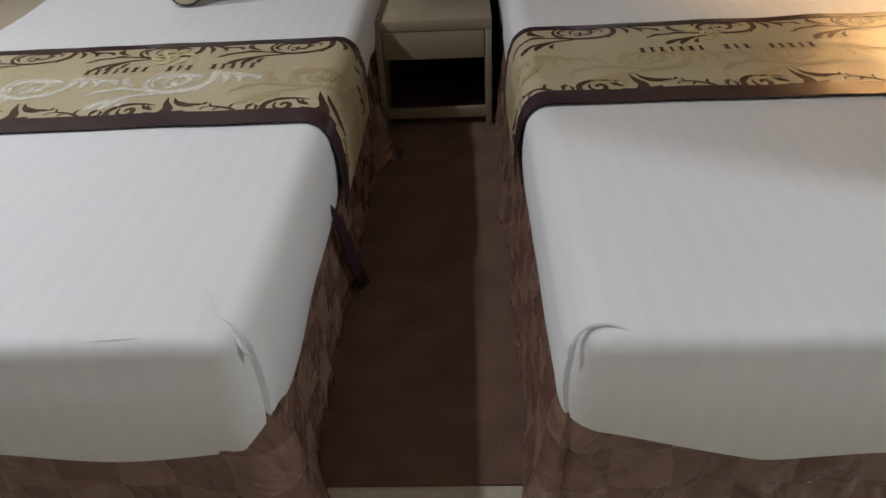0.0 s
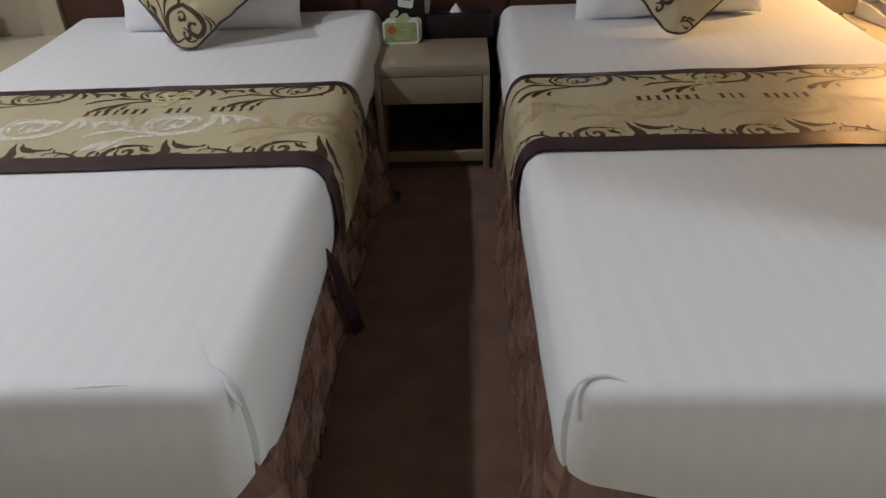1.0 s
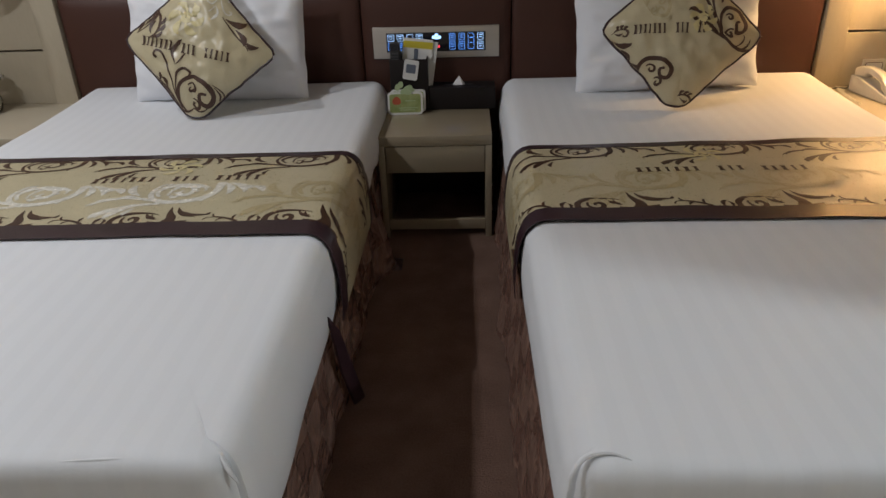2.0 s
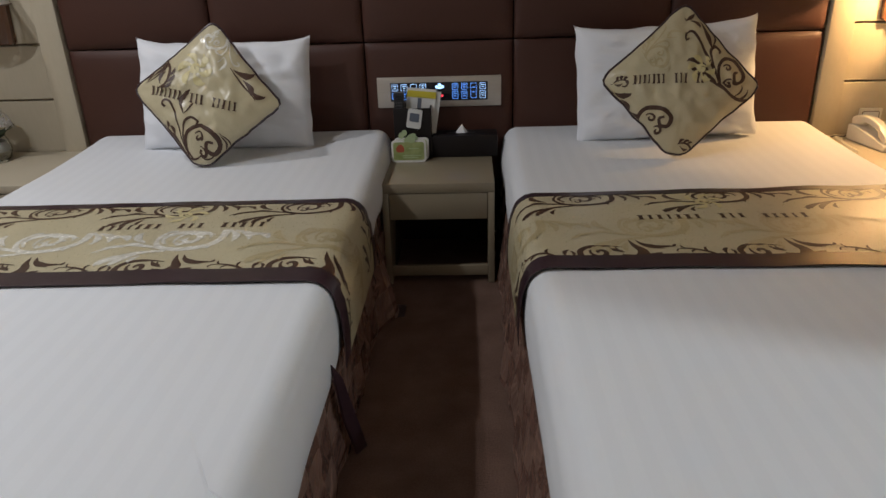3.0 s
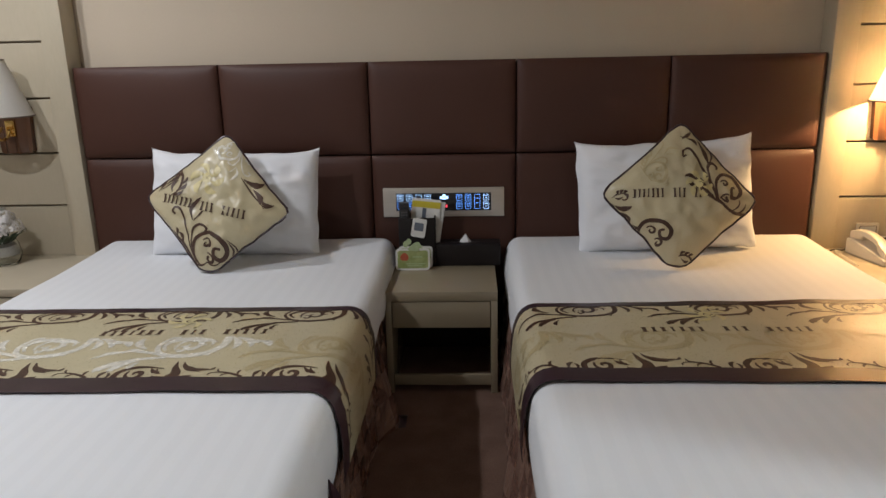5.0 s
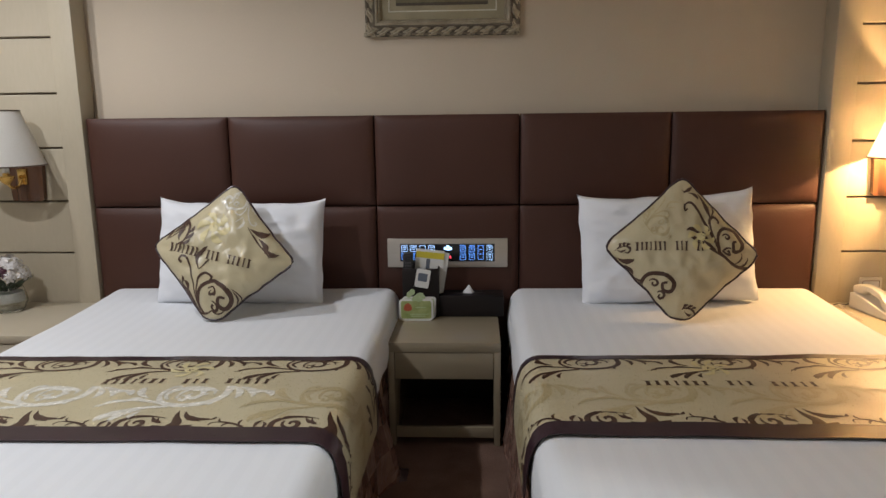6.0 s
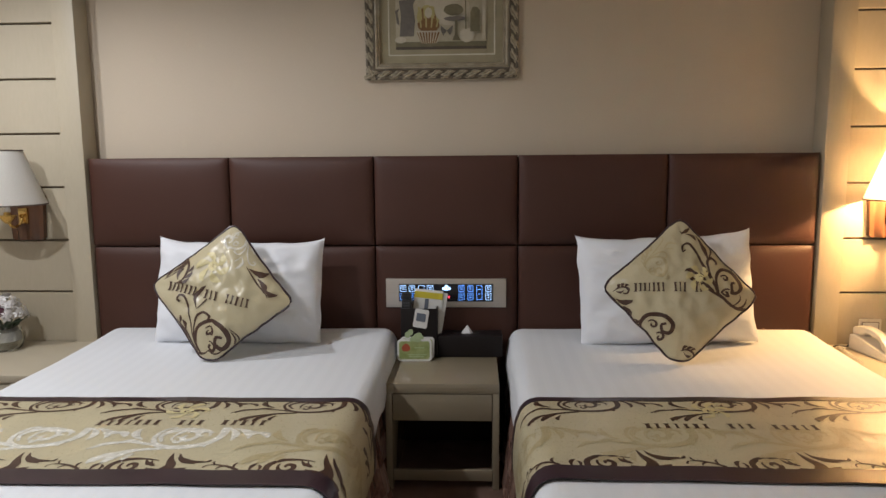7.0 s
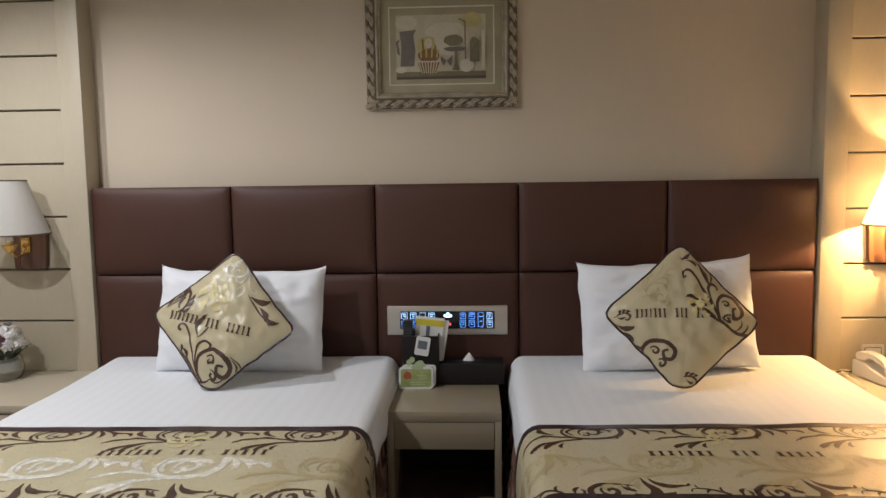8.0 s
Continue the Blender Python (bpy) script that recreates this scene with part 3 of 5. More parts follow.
# hangs from the pillow-side band, its stem at x = 0; y is metres towards the foot
UPPER = (
    [stroke([(0.002, -0.004), (0.002, 0.045), (-0.03, 0.078), (-0.10, 0.092), (-0.15, 0.078), (-0.172, 0.042), (-0.160, 0.006), (-0.135, -0.002)], 0.014, 0.009, 0.004, 36)]
    + [stroke([(-0.140, 0.066), (-0.157, 0.040), (-0.140, 0.014), (-0.095, 0.004), (-0.040, 0.010)], 0.004, 0.010, 0.003, 24)]
    + [curl(-0.085, 0.040, 0.040, 2.6, 1.25, 0.007), curl(-0.050, 0.030, 0.022, 0.4, -1.0, 0.006), curl(-0.105, 0.060, 0.016, 4.2, 1.0, 0.005)]
    + [stroke([(-0.02, 0.022), (-0.055, 0.012), (-0.095, 0.020)], 0.002, 0.006, 0.002)]
    + [stroke([(-0.115, 0.092), (-0.175, 0.078), (-0.235, 0.070), (-0.300, 0.090), (-0.315, 0.104)], 0.006, 0.006, 0.002, 24)]
    + [comma(-0.185, 0.076, 200, 0.060, -0.8, 0.16), comma(-0.195, 0.060, -150, 0.058, 0.9, 0.18), comma(-0.215, 0.054, -140, 0.046, 0.9, 0.2), comma(-0.245, 0.070, 170, 0.062, -0.6, 0.14)]
    + [comma(-0.160, 0.100, 160, 0.075, -0.7, 0.2), comma(-0.180, 0.112, 150, 0.070, -0.6, 0.2), comma(-0.205, 0.118, 165, 0.060, -0.8, 0.24), comma(-0.235, 0.126, 150, 0.046, -0.7, 0.28), comma(-0.175, 0.122, 125, 0.034, -0.8, 0.3)]
    + [stroke([(-0.120, 0.098), (-0.18, 0.108), (-0.25, 0.130), (-0.275, 0.150)], 0.006, 0.007, 0.002, 20)]
    + [comma(0.010, -0.002, 40, 0.060, 0.9, 0.2), comma(0.026, 0.000, 20, 0.070, 0.8, 0.18), comma(0.055, 0.006, 35, 0.050, -0.7, 0.2), comma(0.096, 0.022, 10, 0.040, 0.9, 0.3), comma(-0.006, 0.060, 130, 0.028, -0.8, 0.3)]
)
# stands on the foot-side band; y is metres towards the pillows
LOWER = (
    [stroke([(0.0, 0.0), (0.004, 0.026), (-0.010, 0.056), (-0.018, 0.088)], 0.030, 0.017, 0.0015)]
    + [comma(-0.006, 0.008, 195, 0.040, -0.7, 0.3), comma(0.006, 0.010, -10, 0.040, 0.6, 0.3)]
    + [stroke([(0.0, 0.086), (0.014, 0.060), (0.042, 0.046), (0.078, 0.046)], 0.0015, 0.017, 0.006), stroke([(0.012, 0.068), (0.026, 0.044), (0.060, 0.034)], 0.0015, 0.008, 0.0015)]
    + [comma(0.078, 0.044, 20, 0.016, 1.0, 0.5)]
    + frond([(0.175, 0.008), (0.145, 0.024), (0.115, 0.032), (0.090, 0.030)], 4, 0.026, 0.006)
    + [comma(0.205, 0.002, 100, 0.032, -1.0, 0.32), comma(0.222, 0.0, 70, 0.026, 0.9, 0.3)]
    + [stroke([(0.243, 0.0), (0.244, 0.030), (0.270, 0.052), (0.310, 0.056), (0.352, 0.048)], 0.014, 0.012, 0.0015, 20)]
    + [curl(0.292, 0.022, 0.026, 2.6, 1.2, 0.009), comma(0.318, 0.052, -60, 0.034, 0.9, 0.34), comma(0.335, 0.048, -80, 0.028, 0.9, 0.34)]
)

def letter_bars(width, height, counts, gap=0.16):
    """Plain upright bars in groups, where the cloth is lettered."""
    total = sum(counts) + (len(counts) - 1) * 1.6
    step = width / total
    out, x = [], -width / 2
    for c in counts:
        for k in range(c):
            out.append((x + step * (1 - gap) / 2, step * (1 - gap)))
            x += step
        x += step * 1.6
    return out


def bars(mapping, width, height, counts, parent):
    for i, (cx, w) in enumerate(letter_bars(width, height, counts)):
        k = (1.0, 0.8, 0.92, 0.6, 0.86)[i % 5]
        st = [(cx, -height / 2, w * 0.9 * k), (cx, -height * 0.34, w * 0.5 * k), (cx, height * 0.34, w * 0.5 * k), (cx, height / 2, w * 0.9 * k)]
        part("stitched_bar", ribbon([st], mapping), M_SCROLL, parent, "dark brown stitched bar")


def bed_runner(side):
    x0, x1 = BEDS[side][:2]
    half = (x1 - x0) / 2
    reach = half - R_EDGE + R_EDGE * math.pi / 2
    s_in = reach + (0.165 if side == "west" else 0.150)
    s_out = reach + 0.150
    s0, s1 = (-s_out, s_in) if side == "west" else (-s_in, s_out)
    length = 0.585 if side == "west" else 0.562
    t = thing("bed_runner", "gold satin bed runner with brown scrolls and plum borders", "bed runner", group="bed runners")
    part("cloth", cloth(side, s0, s1, 0.055, 0.885, 0.0), M_GOLD, t)
    part("border", cloth(side, s0, s1, 0.0, 0.06, 0.0015, 90, 3), M_BAND, t, "dark plum satin border")
    part("border", cloth(side, s0, s1, 0.872, 1.0, 0.0015, 90, 3), M_BAND, t, "dark plum satin border")
    mid = (x0 + x1) / 2
    period = 0.386
    ups = [(-1.045 - mid) + period * k for k in range(-1, 4)] if side == "west" else [(0.545 - mid) + 0.40 * k for k in range(0, 4)]
    lows = [(-1.003 - mid) + period * k for k in range(-2, 4)] if side == "west" else [(0.548 - mid) + 0.394 * k for k in range(-2, 4)]
    mids = [(-0.945 - mid) + period * k for k in range(-1, 3)] if side == "west" else [(0.70 - mid) + period * k for k in range(-1, 2)]

    def fit_s(strokes):
        return [st for st in strokes if all(s0 + 0.01 < p[0] < s1 - 0.01 for p in st)]

    def up_map(x, y, l):
        return runner_point(side, x, 0.055 + y / length, 0.0009 + l)

    def low_map(x, y, l):
        return runner_point(side, x, 0.885 - 1.18 * y / length, 0.0009 + l)

    def mid_map(x, y, l):
        return runner_point(side, x, 0.425 + 1.4 * y / length, 0.0008 + l)

    for u in ups:
        some = fit_s(shifted(UPPER, u))
        for st in [[(p, q, 1.05 * w) for p, q, w in one] for one in some]:
            part("scroll", ribbon([st], up_map), M_SCROLL, t, "dark brown embroidered scroll")
    for u in lows:
        some = fit_s(shifted(LOWER, u))
        for st in some:
            part("scroll", ribbon([st], low_map), M_SCROLL, t, "dark brown embroidered scroll")
    for u in mids:
        some = fit_s([[(p, q, 1.5 * w) for p, q, w in st] for st in shifted(UPPER, u)])
        for st in some:
            # west scrolls left of x = -0.5 take the copy with the painted glint
            part("pale_scroll", ribbon([st], mid_map), M_PALE_GLINT if side == "west" and u + mid < -0.5 else M_PALE_NOGLINT, t, "shiny pale embroidered scroll")
    centre = (-0.70 if side == "west" else 0.825) - mid

    def text_map(x, y, l):
        return runner_point(side, centre + x, (0.355 if side == "west" else 0.415) - y / length, 0.0012 + l)

    bars(text_map, 0.49 if side == "west" else 0.475, 0.034, (7, 3, 5), t)
    rose = [curl(0, 0, 0.022, 0.5, 1.4, 0.010, 0.1, 20)] + [comma(0.018 * math.cos(a), 0.018 * math.sin(a), math.degrees(a) + 35, 0.046, 1.1, 0.34) for a in (0.2, 1.3, 2.3, 3.4, 4.4, 5.4)]
    for st in rose:
        part("rose_petal", ribbon([st], lambda x, y, l: runner_point(side, centre - 0.02 + x, 0.20 + y / length, 0.0016 + l)), M_ROSE, t, "yellow embroidered rose")
    return t


bed_runner("west")
bed_runner("east")

# ---- bedside table and what stands on it ----
NS_X0, NS_X1, NS_Y, NS_Z = -0.206, 0.212, -0.505, 0.412


def bedside_table():
    t = thing("bedside_table", "low beige wooden bedside table with one drawer", "bedside table", (0.005, -0.27, 0))
    sh = Matrix.Translation((-0.005, 0.27, 0))
    part("top", moved(box(NS_X0, NS_X1, NS_Y, -0.03, NS_Z - 0.038, NS_Z, 0.002), sh), M_TABLE, t)
    for x in (NS_X0, NS_X1 - 0.024):
        part("side_panel", moved(box(x, x + 0.024, NS_Y, -0.03, 0.005, NS_Z - 0.038, 0.0015), sh), M_TABLE, t)
    d = part("drawer", moved(box(NS_X0 + 0.027, NS_X1 - 0.027, NS_Y + 0.003, NS_Y + 0.02, 0.270, NS_Z - 0.041, 0.0015), sh), M_TABLE, t)
    part("drawer_box", moved(box(NS_X0 + 0.03, NS_X1 - 0.03, NS_Y + 0.02, -0.06, 0.275, NS_Z - 0.045), sh), M_TABLE, t)
    part("bottom_rail", moved(box(NS_X0 + 0.025, NS_X1 - 0.025, -0.495, -0.477, 0.034, 0.075, 0.0015), sh), M_TABLE, t)
    # near-black back: the shade under the drawer is put into its colour
    part("back_panel", moved(box(NS_X0 + 0.024, NS_X1 - 0.024, -0.05, -0.034, 0.005, NS_Z - 0.04), sh), M_DARKLEATHER_SHADE, t)
    return t


M_TABLE = surface("beige_wood_laminate", (0.272, 0.226, 0.155), (0.288, 0.240, 0.166), 0.20, 26, 5, 0.0, 0.0006, stretch=(0.12, 1, 1), blotch=5, rough_var=0.008)
bedside_table()


def side_cabinet(side):
    x0, x1 = (XL + 0.01, -1.49) if side < 0 else (1.555, XR - 0.01)
    t = thing("side_cabinet", "long low cream lacquered cabinet beside the bed", "cabinet", ((x0 + x1) / 2, -0.24, 0), "side cabinets")
    sh = Matrix.Translation((-(x0 + x1) / 2, 0.24, 0))
    part("top", moved(box(x0, x1, -0.495, SIDING - 0.014, 0.398, 0.43, 0.003), sh), M_CREAM, t)
    part("body", moved(box(x0 + 0.01, x1 - 0.01, -0.475, SIDING - 0.014, 0.008, 0.398), sh), M_CREAM, t)
    w = (x1 - x0) / 2
    for k in range(2):
        part("door", moved(box(x0 + k * w + 0.008, x0 + (k + 1) * w - 0.008, -0.492, -0.475, 0.06, 0.392, 0.002), sh), M_CREAM, t)
    return t


side_cabinet(-1)
side_cabinet(1)


# ---- pillows and cushions ----
def pillow(cx, cy, cz, w, h, thick, lean, roll, seed):
    """A plump pillow with pointed corners, leaning on the headboard."""
    bm = bmesh.new()
    nu, nv = 52, 40
    rim = {}
    for sgn in (1, -1):
        g = []
        for i in range(nu + 1):
            row = []
            for k in range(nv + 1):
                a, b = -1 + 2 * i / nu, -1 + 2 * k / nv
                edge = i in (0, nu) or k in (0, nv)
                if edge and (i, k) in rim:
                    row.append(rim[(i, k)])
                    continue
                puff = max(0.0, (1 - abs(a) ** 3.2) * (1 - abs(b) ** 3.0)) ** 0.5
                x = a * w / 2 * (1 - 0.022 * (1 - b ** 4) * abs(a)) + 0.007 * noise.noise((b * 3, a * 2, seed))
                z = b * h / 2 * (1 - (0.12 if b > 0 else 0.03) * (1 - a ** 6) * abs(b)) + 0.010 * noise.noise((a * 3.5, b, seed + 4)) * (1 if b > 0 else 0.4)
                gather = abs(a) ** 2 * 0.012 * noise.noise((a * 1.5, (b + 0.35 * a) * 7, seed + 9))
                fold = 0.020 * noise.noise((a * 2.2 + seed, b * 2.6, sgn)) + 0.016 * noise.noise((a * 5 + b * 3 + seed, b * 4 - a * 2, sgn * 2)) + 0.008 * abs(noise.noise((a * 4 - b * 7, b * 3 + a * 2, seed + 6))) + gather
                y = -sgn * thick / 2 * puff + (0 if edge else fold * puff)
                v = bm.verts.new((x, y, z))
                row.append(v)
                if edge:
                    rim[(i, k)] = v
            g.append(row)
        for i in range(nu):
            for k in range(nv):
                bm.faces.new((g[i][k], g[i + 1][k], g[i + 1][k + 1], g[i][k + 1]))
    ob = obj("pillow", bm, M_PILLOW)
    ob.matrix_world = pose(cx, cy, cz, -lean, roll, 0)
    return tagged(ob, "plump white cotton pillow leaning on the headboard", "pillow", "pillows")


pillow(-0.832, -0.210, 0.702, 0.685, 0.440, 0.18, 13, 0.8, 1.0)
pillow(0.874, -0.210, 0.714, 0.685, 0.450, 0.19, 13, -2.2, 6.0)

ROOT2 = math.sqrt(2)


class Cushion:
    """Maps the cushion's face: u across and w up, in metres from its middle."""

    def __init__(self, centre, size, thick, lean, turn, seed):
        self.size, self.thick, self.seed = size, thick, seed
        self.m = pose(*centre, -lean, 0, 0) @ pose(0, 0, 0, 0, turn, 0)

    def local(self, a, b, sgn, lift):
        s = self.size / 2
        puff = max(0.0, (1 - abs(a) ** 2.2) * (1 - abs(b) ** 2.2)) ** 0.6
        big = max(abs(a), abs(b), 1e-6)
        k = ((abs(a) / big) ** 10 + (abs(b) / big) ** 10 + 1e-9) ** -0.1
        a, b = (a * k, b * k) if big > 0.01 else (a, b)
        aa = a * (1 - 0.055 * (1 - b * b) * abs(a))
        bb = b * (1 - 0.055 * (1 - a * a) * abs(b))
        dent = (0.012 * noise.noise((a * 2.5 + self.seed, b * 2.5, sgn)) + 0.011 * noise.noise((a * 5 + self.seed, b * 4.5, sgn)) + 0.006 * abs(noise.noise((a * 8 - b * 5 + self.seed, b * 7 + a * 3, sgn)))) * puff
        rim = max(abs(a), abs(b))
        dent += 0.007 * max(0.0, rim - 0.55) * noise.noise((a * 9 + self.seed, b * 9, 2.0)) * min(1.0, (1.0 - min(1.0, rim)) * 8)
        u, w = (aa - bb) * s / ROOT2, (aa + bb) * s / ROOT2
        u += 0.005 * noise.noise((b * 4, a * 4, self.seed)) * rim
        w += 0.005 * noise.noise((a * 4, b * 4, self.seed + 3)) * rim
        sat = -0.238
        if w < sat:
            w = sat + (w - sat) * 0.35
        return self.m @ Vector((u, -sgn * (self.thick / 2 * puff + dent) - lift * (1 if sgn > 0 else -1), w))

    def face(self, u, w, lift):
        s = self.size / 2
        a, b = (u + w) / ROOT2 / s, (w - u) / ROOT2 / s
        return self.local(max(-0.99, min(0.99, a)), max(-0.99, min(0.99, b)), 1, lift + 0.0012)

    def skin(self):
        bm = bmesh.new()
        n = 44
        rim = {}
        for sgn in (1, -1):
            g = []
            for i in range(n + 1):
                row = []
                for k in range(n + 1):
                    edge = i in (0, n) or k in (0, n)
                    if edge and (i, k) in rim:
                        row.append(rim[(i, k)])
                        continue
                    v = bm.verts.new(self.local(-1 + 2 * i / n, -1 + 2 * k / n, sgn, 0))
                    row.append(v)
                    if edge:
                        rim[(i, k)] = v
                g.append(row)
            for i in range(n):
                for k in range(n):
                    bm.faces.new((g[i][k], g[i + 1][k], g[i + 1][k + 1], g[i][k + 1]))
        return bm

    def piping(self):
        n = 16
        line = [(-1 + 2 * i / n, -1) for i in range(n)] + [(1, -1 + 2 * i / n) for i in range(n)] + [(1 - 2 * i / n, 1) for i in range(n)] + [(-1, 1 - 2 * i / n) for i in range(n)]
        return tube([self.local(a, b, 1, 0) for a, b in line], 0.0045, 8, closed=True)


# grows from a cushion's corner: x across, y inwards from the root
CLUSTER = (
    [stroke([(0.0, 0.0), (-0.030, 0.040), (-0.030, 0.090), (0.008, 0.122), (0.066, 0.112), (0.100, 0.072), (0.082, 0.036), (0.052, 0.044), (0.050, 0.072), (0.072, 0.074)], 0.006, 0.017, 0.008, 44)]
    + [curl(0.018, 0.082, 0.020, 2.4, -1.1, 0.007, 0.2, 18), curl(0.036, 0.026, 0.020, 2.2, -1.1, 0.008, 0.2, 18)]
    + [stroke([(-0.004, 0.0), (-0.040, 0.060), (-0.045, 0.120), (-0.022, 0.152), (0.006, 0.142), (0.004, 0.128)], 0.003, 0.008, 0.007, 28)]
    + [stroke([(-0.014, 0.0), (-0.052, 0.072), (-0.082, 0.145), (-0.105, 0.190), (-0.128, 0.196), (-0.136, 0.180), (-0.124, 0.172)], 0.003, 0.007, 0.008, 32)]
    + [stroke([(-0.048, 0.160), (-0.066, 0.200), (-0.050, 0.232), (-0.034, 0.250)], 0.002, 0.016, 0.002), stroke([(-0.046, 0.160), (-0.028, 0.190), (-0.016, 0.205)], 0.002, 0.006, 0.002)]
    + [stroke([(-0.018, 0.0), (-0.060, 0.050), (-0.100, 0.082), (-0.128, 0.106)], 0.004, 0.012, 0.003, 22)]
    + [comma(-0.070, 0.058, 175, 0.040, -0.7, 0.34), comma(-0.085, 0.070, 90, 0.036, 0.8, 0.34), comma(-0.100, 0.082, 180, 0.034, -0.7, 0.34), comma(-0.045, 0.040, 190, 0.046, -0.6, 0.3), comma(-0.030, 0.022, 185, 0.044, -0.6, 0.24), comma(-0.110, 0.092, 75, 0.026, 0.8, 0.4)]
    + [stroke([(0.010, 0.004), (0.060, 0.012), (0.090, 0.040)], 0.002, 0.005, 0.002), stroke([(0.100, 0.102), (0.122, 0.080), (0.120, 0.058)], 0.002, 0.006, 0.002), stroke([(0.092, 0.112), (0.130, 0.088), (0.134, 0.062)], 0.002, 0.005, 0.002)]
    + [stroke([(-0.050, 0.006), (0.0, 0.002), (0.040, 0.008)], 0.003, 0.007, 0.003)]
)
# one leafy hook, growing up from its foot
TUFT = (
    [stroke([(0.0, 0.0), (-0.012, 0.035), (0.004, 0.070), (0.034, 0.086), (0.052, 0.070), (0.040, 0.054)], 0.004, 0.011, 0.007, 26)]
    + [comma(-0.004, 0.010, 140, 0.046, -0.8, 0.28), comma(-0.006, 0.034, 120, 0.044, -0.7, 0.3), comma(0.004, 0.016, 40, 0.044, 0.9, 0.3), comma(0.0, 0.060, 105, 0.036, -0.7, 0.34)]
)
# a string of three leaves along a seam
SEAM = [comma(0.0, 0.0, 20, 0.060, 0.9, 0.36), comma(0.045, 0.002, 10, 0.055, -0.8, 0.34), comma(0.090, 0.0, 5, 0.050, 0.8, 0.3), stroke([(-0.01, -0.004), (0.06, -0.010), (0.13, -0.004)], 0.002, 0.006, 0.002)]


def turned(strokes, x, y, angle, k=1.0, flip=1):
    c, s = math.cos(radians(angle)), math.sin(radians(angle))
    return [[(x + k * (flip * p * c - q * s), y + k * (flip * p * s + q * c), w * k) for p, q, w in st] for st in strokes]


def cushion(centre, size, thick, lean, turn, seed, dark, pale, rose, text, shine):
    t = thing("cushion", "gold satin cushion with brown scrolls and dark piping", "cushion", group="cushions")
    c = Cushion(centre, size, thick, lean, turn, seed)
    part("cover", c.skin(), M_GOLD, t)
    part("piping", c.piping(), M_BAND, t, "dark brown corded piping")
    for st in dark:
        part("scroll", ribbon([st], lambda x, y, l: c.face(x, y, l)), M_SCROLL, t, "dark brown embroidered scroll")
    for st in pale:
        part("pale_scroll", ribbon([st], lambda x, y, l: c.face(x, y, l)), shine, t, "shiny pale embroidered scroll")
    for st in rose:
        part("rose_petal", ribbon([st], lambda x, y, l: c.face(x, y, l + 0.0008)), M_ROSE, t, "yellow embroidered rose")
    tx, ty, ta, tw, th, counts = text
    ca, sa = math.cos(radians(ta)), math.sin(radians(ta))
    bars(lambda x, y, l: c.face(tx + x * ca - y * sa, ty + x * sa + y * ca, l + 0.001), tw, th, counts, t)
    return t


ROSE = [curl(0, 0, 0.016, 0.5, 1.3, 0.010, 0.1, 18)] + [comma(0.014 * math.cos(a), 0.014 * math.sin(a), math.degrees(a) + 35, 0.040, 1.1, 0.5) for a in (0.3, 1.35, 2.4, 3.45, 4.5, 5.5)]
# the large spray that grows across a cushion from its side corner
SPRAY = (
    [stroke([(0.240, -0.055), (0.189, -0.052), (0.135, -0.014), (0.095, 0.057), (0.060, 0.128), (0.028, 0.176), (0.0, 0.178), (-0.002, 0.155), (0.011, 0.157)], 0.010, 0.008, 0.006, 40)]
    + [stroke([(0.135, -0.019), (0.117, 0.043), (0.140, 0.088), (0.182, 0.084), (0.214, 0.040), (0.208, 0.008), (0.184, 0.008), (0.176, 0.036), (0.190, 0.044)], 0.006, 0.015, 0.007, 40)]
    + [stroke([(0.100, 0.120), (0.080, 0.165), (0.055, 0.215)], 0.002, 0.016, 0.002), stroke([(0.098, 0.125), (0.108, 0.160), (0.104, 0.185)], 0.002, 0.007, 0.002)]
    + [stroke([(0.112, 0.030), (0.090, 0.100), (0.106, 0.132), (0.126, 0.118), (0.120, 0.106)], 0.003, 0.010, 0.006, 24)]
    + [stroke([(0.150, -0.030), (0.100, 0.004), (0.050, 0.022)], 0.004, 0.012, 0.003), curl(0.160, 0.0, 0.018, 1.0, 1.2, 0.008, 0.2, 18), curl(0.150, 0.056, 0.014, 3.0, -1.1, 0.006, 0.2, 16)]
    + [comma(0.100, 0.010, 150, 0.050, -0.8, 0.3), comma(0.080, 0.030, 120, 0.050, 0.8, 0.3), comma(0.060, 0.030, 165, 0.050, -0.7, 0.3), comma(0.050, 0.055, 140, 0.046, 0.8, 0.28)]
    + [stroke([(0.189, -0.057), (0.220, -0.045), (0.238, -0.015)], 0.003, 0.007, 0.002), stroke([(0.170, -0.052), (0.205, -0.030), (0.225, 0.0)], 0.002, 0.005, 0.002)]
)
# the west cushion's pale scroll has its sheen in the colour, the east one's not
cushion((-0.826, -0.425, 0.730), 0.402, 0.115, 20, 7, 2.0,
        turned(CLUSTER, -0.030, -0.236, -5, 1.0) + turned(SEAM, 0.105, 0.105, -46, 1.05) + turned(TUFT, -0.175, 0.015, -40, 1.0, -1) + turned(SEAM, -0.225, 0.035, 42, 0.8),
        turned(CLUSTER, 0.045, 0.250, 175, 0.62), turned(ROSE, -0.034, 0.092, 0, 1.2), (-0.036, -0.014, -6, 0.34, 0.034, (7, 3, 5)), M_PALE_GLINT)
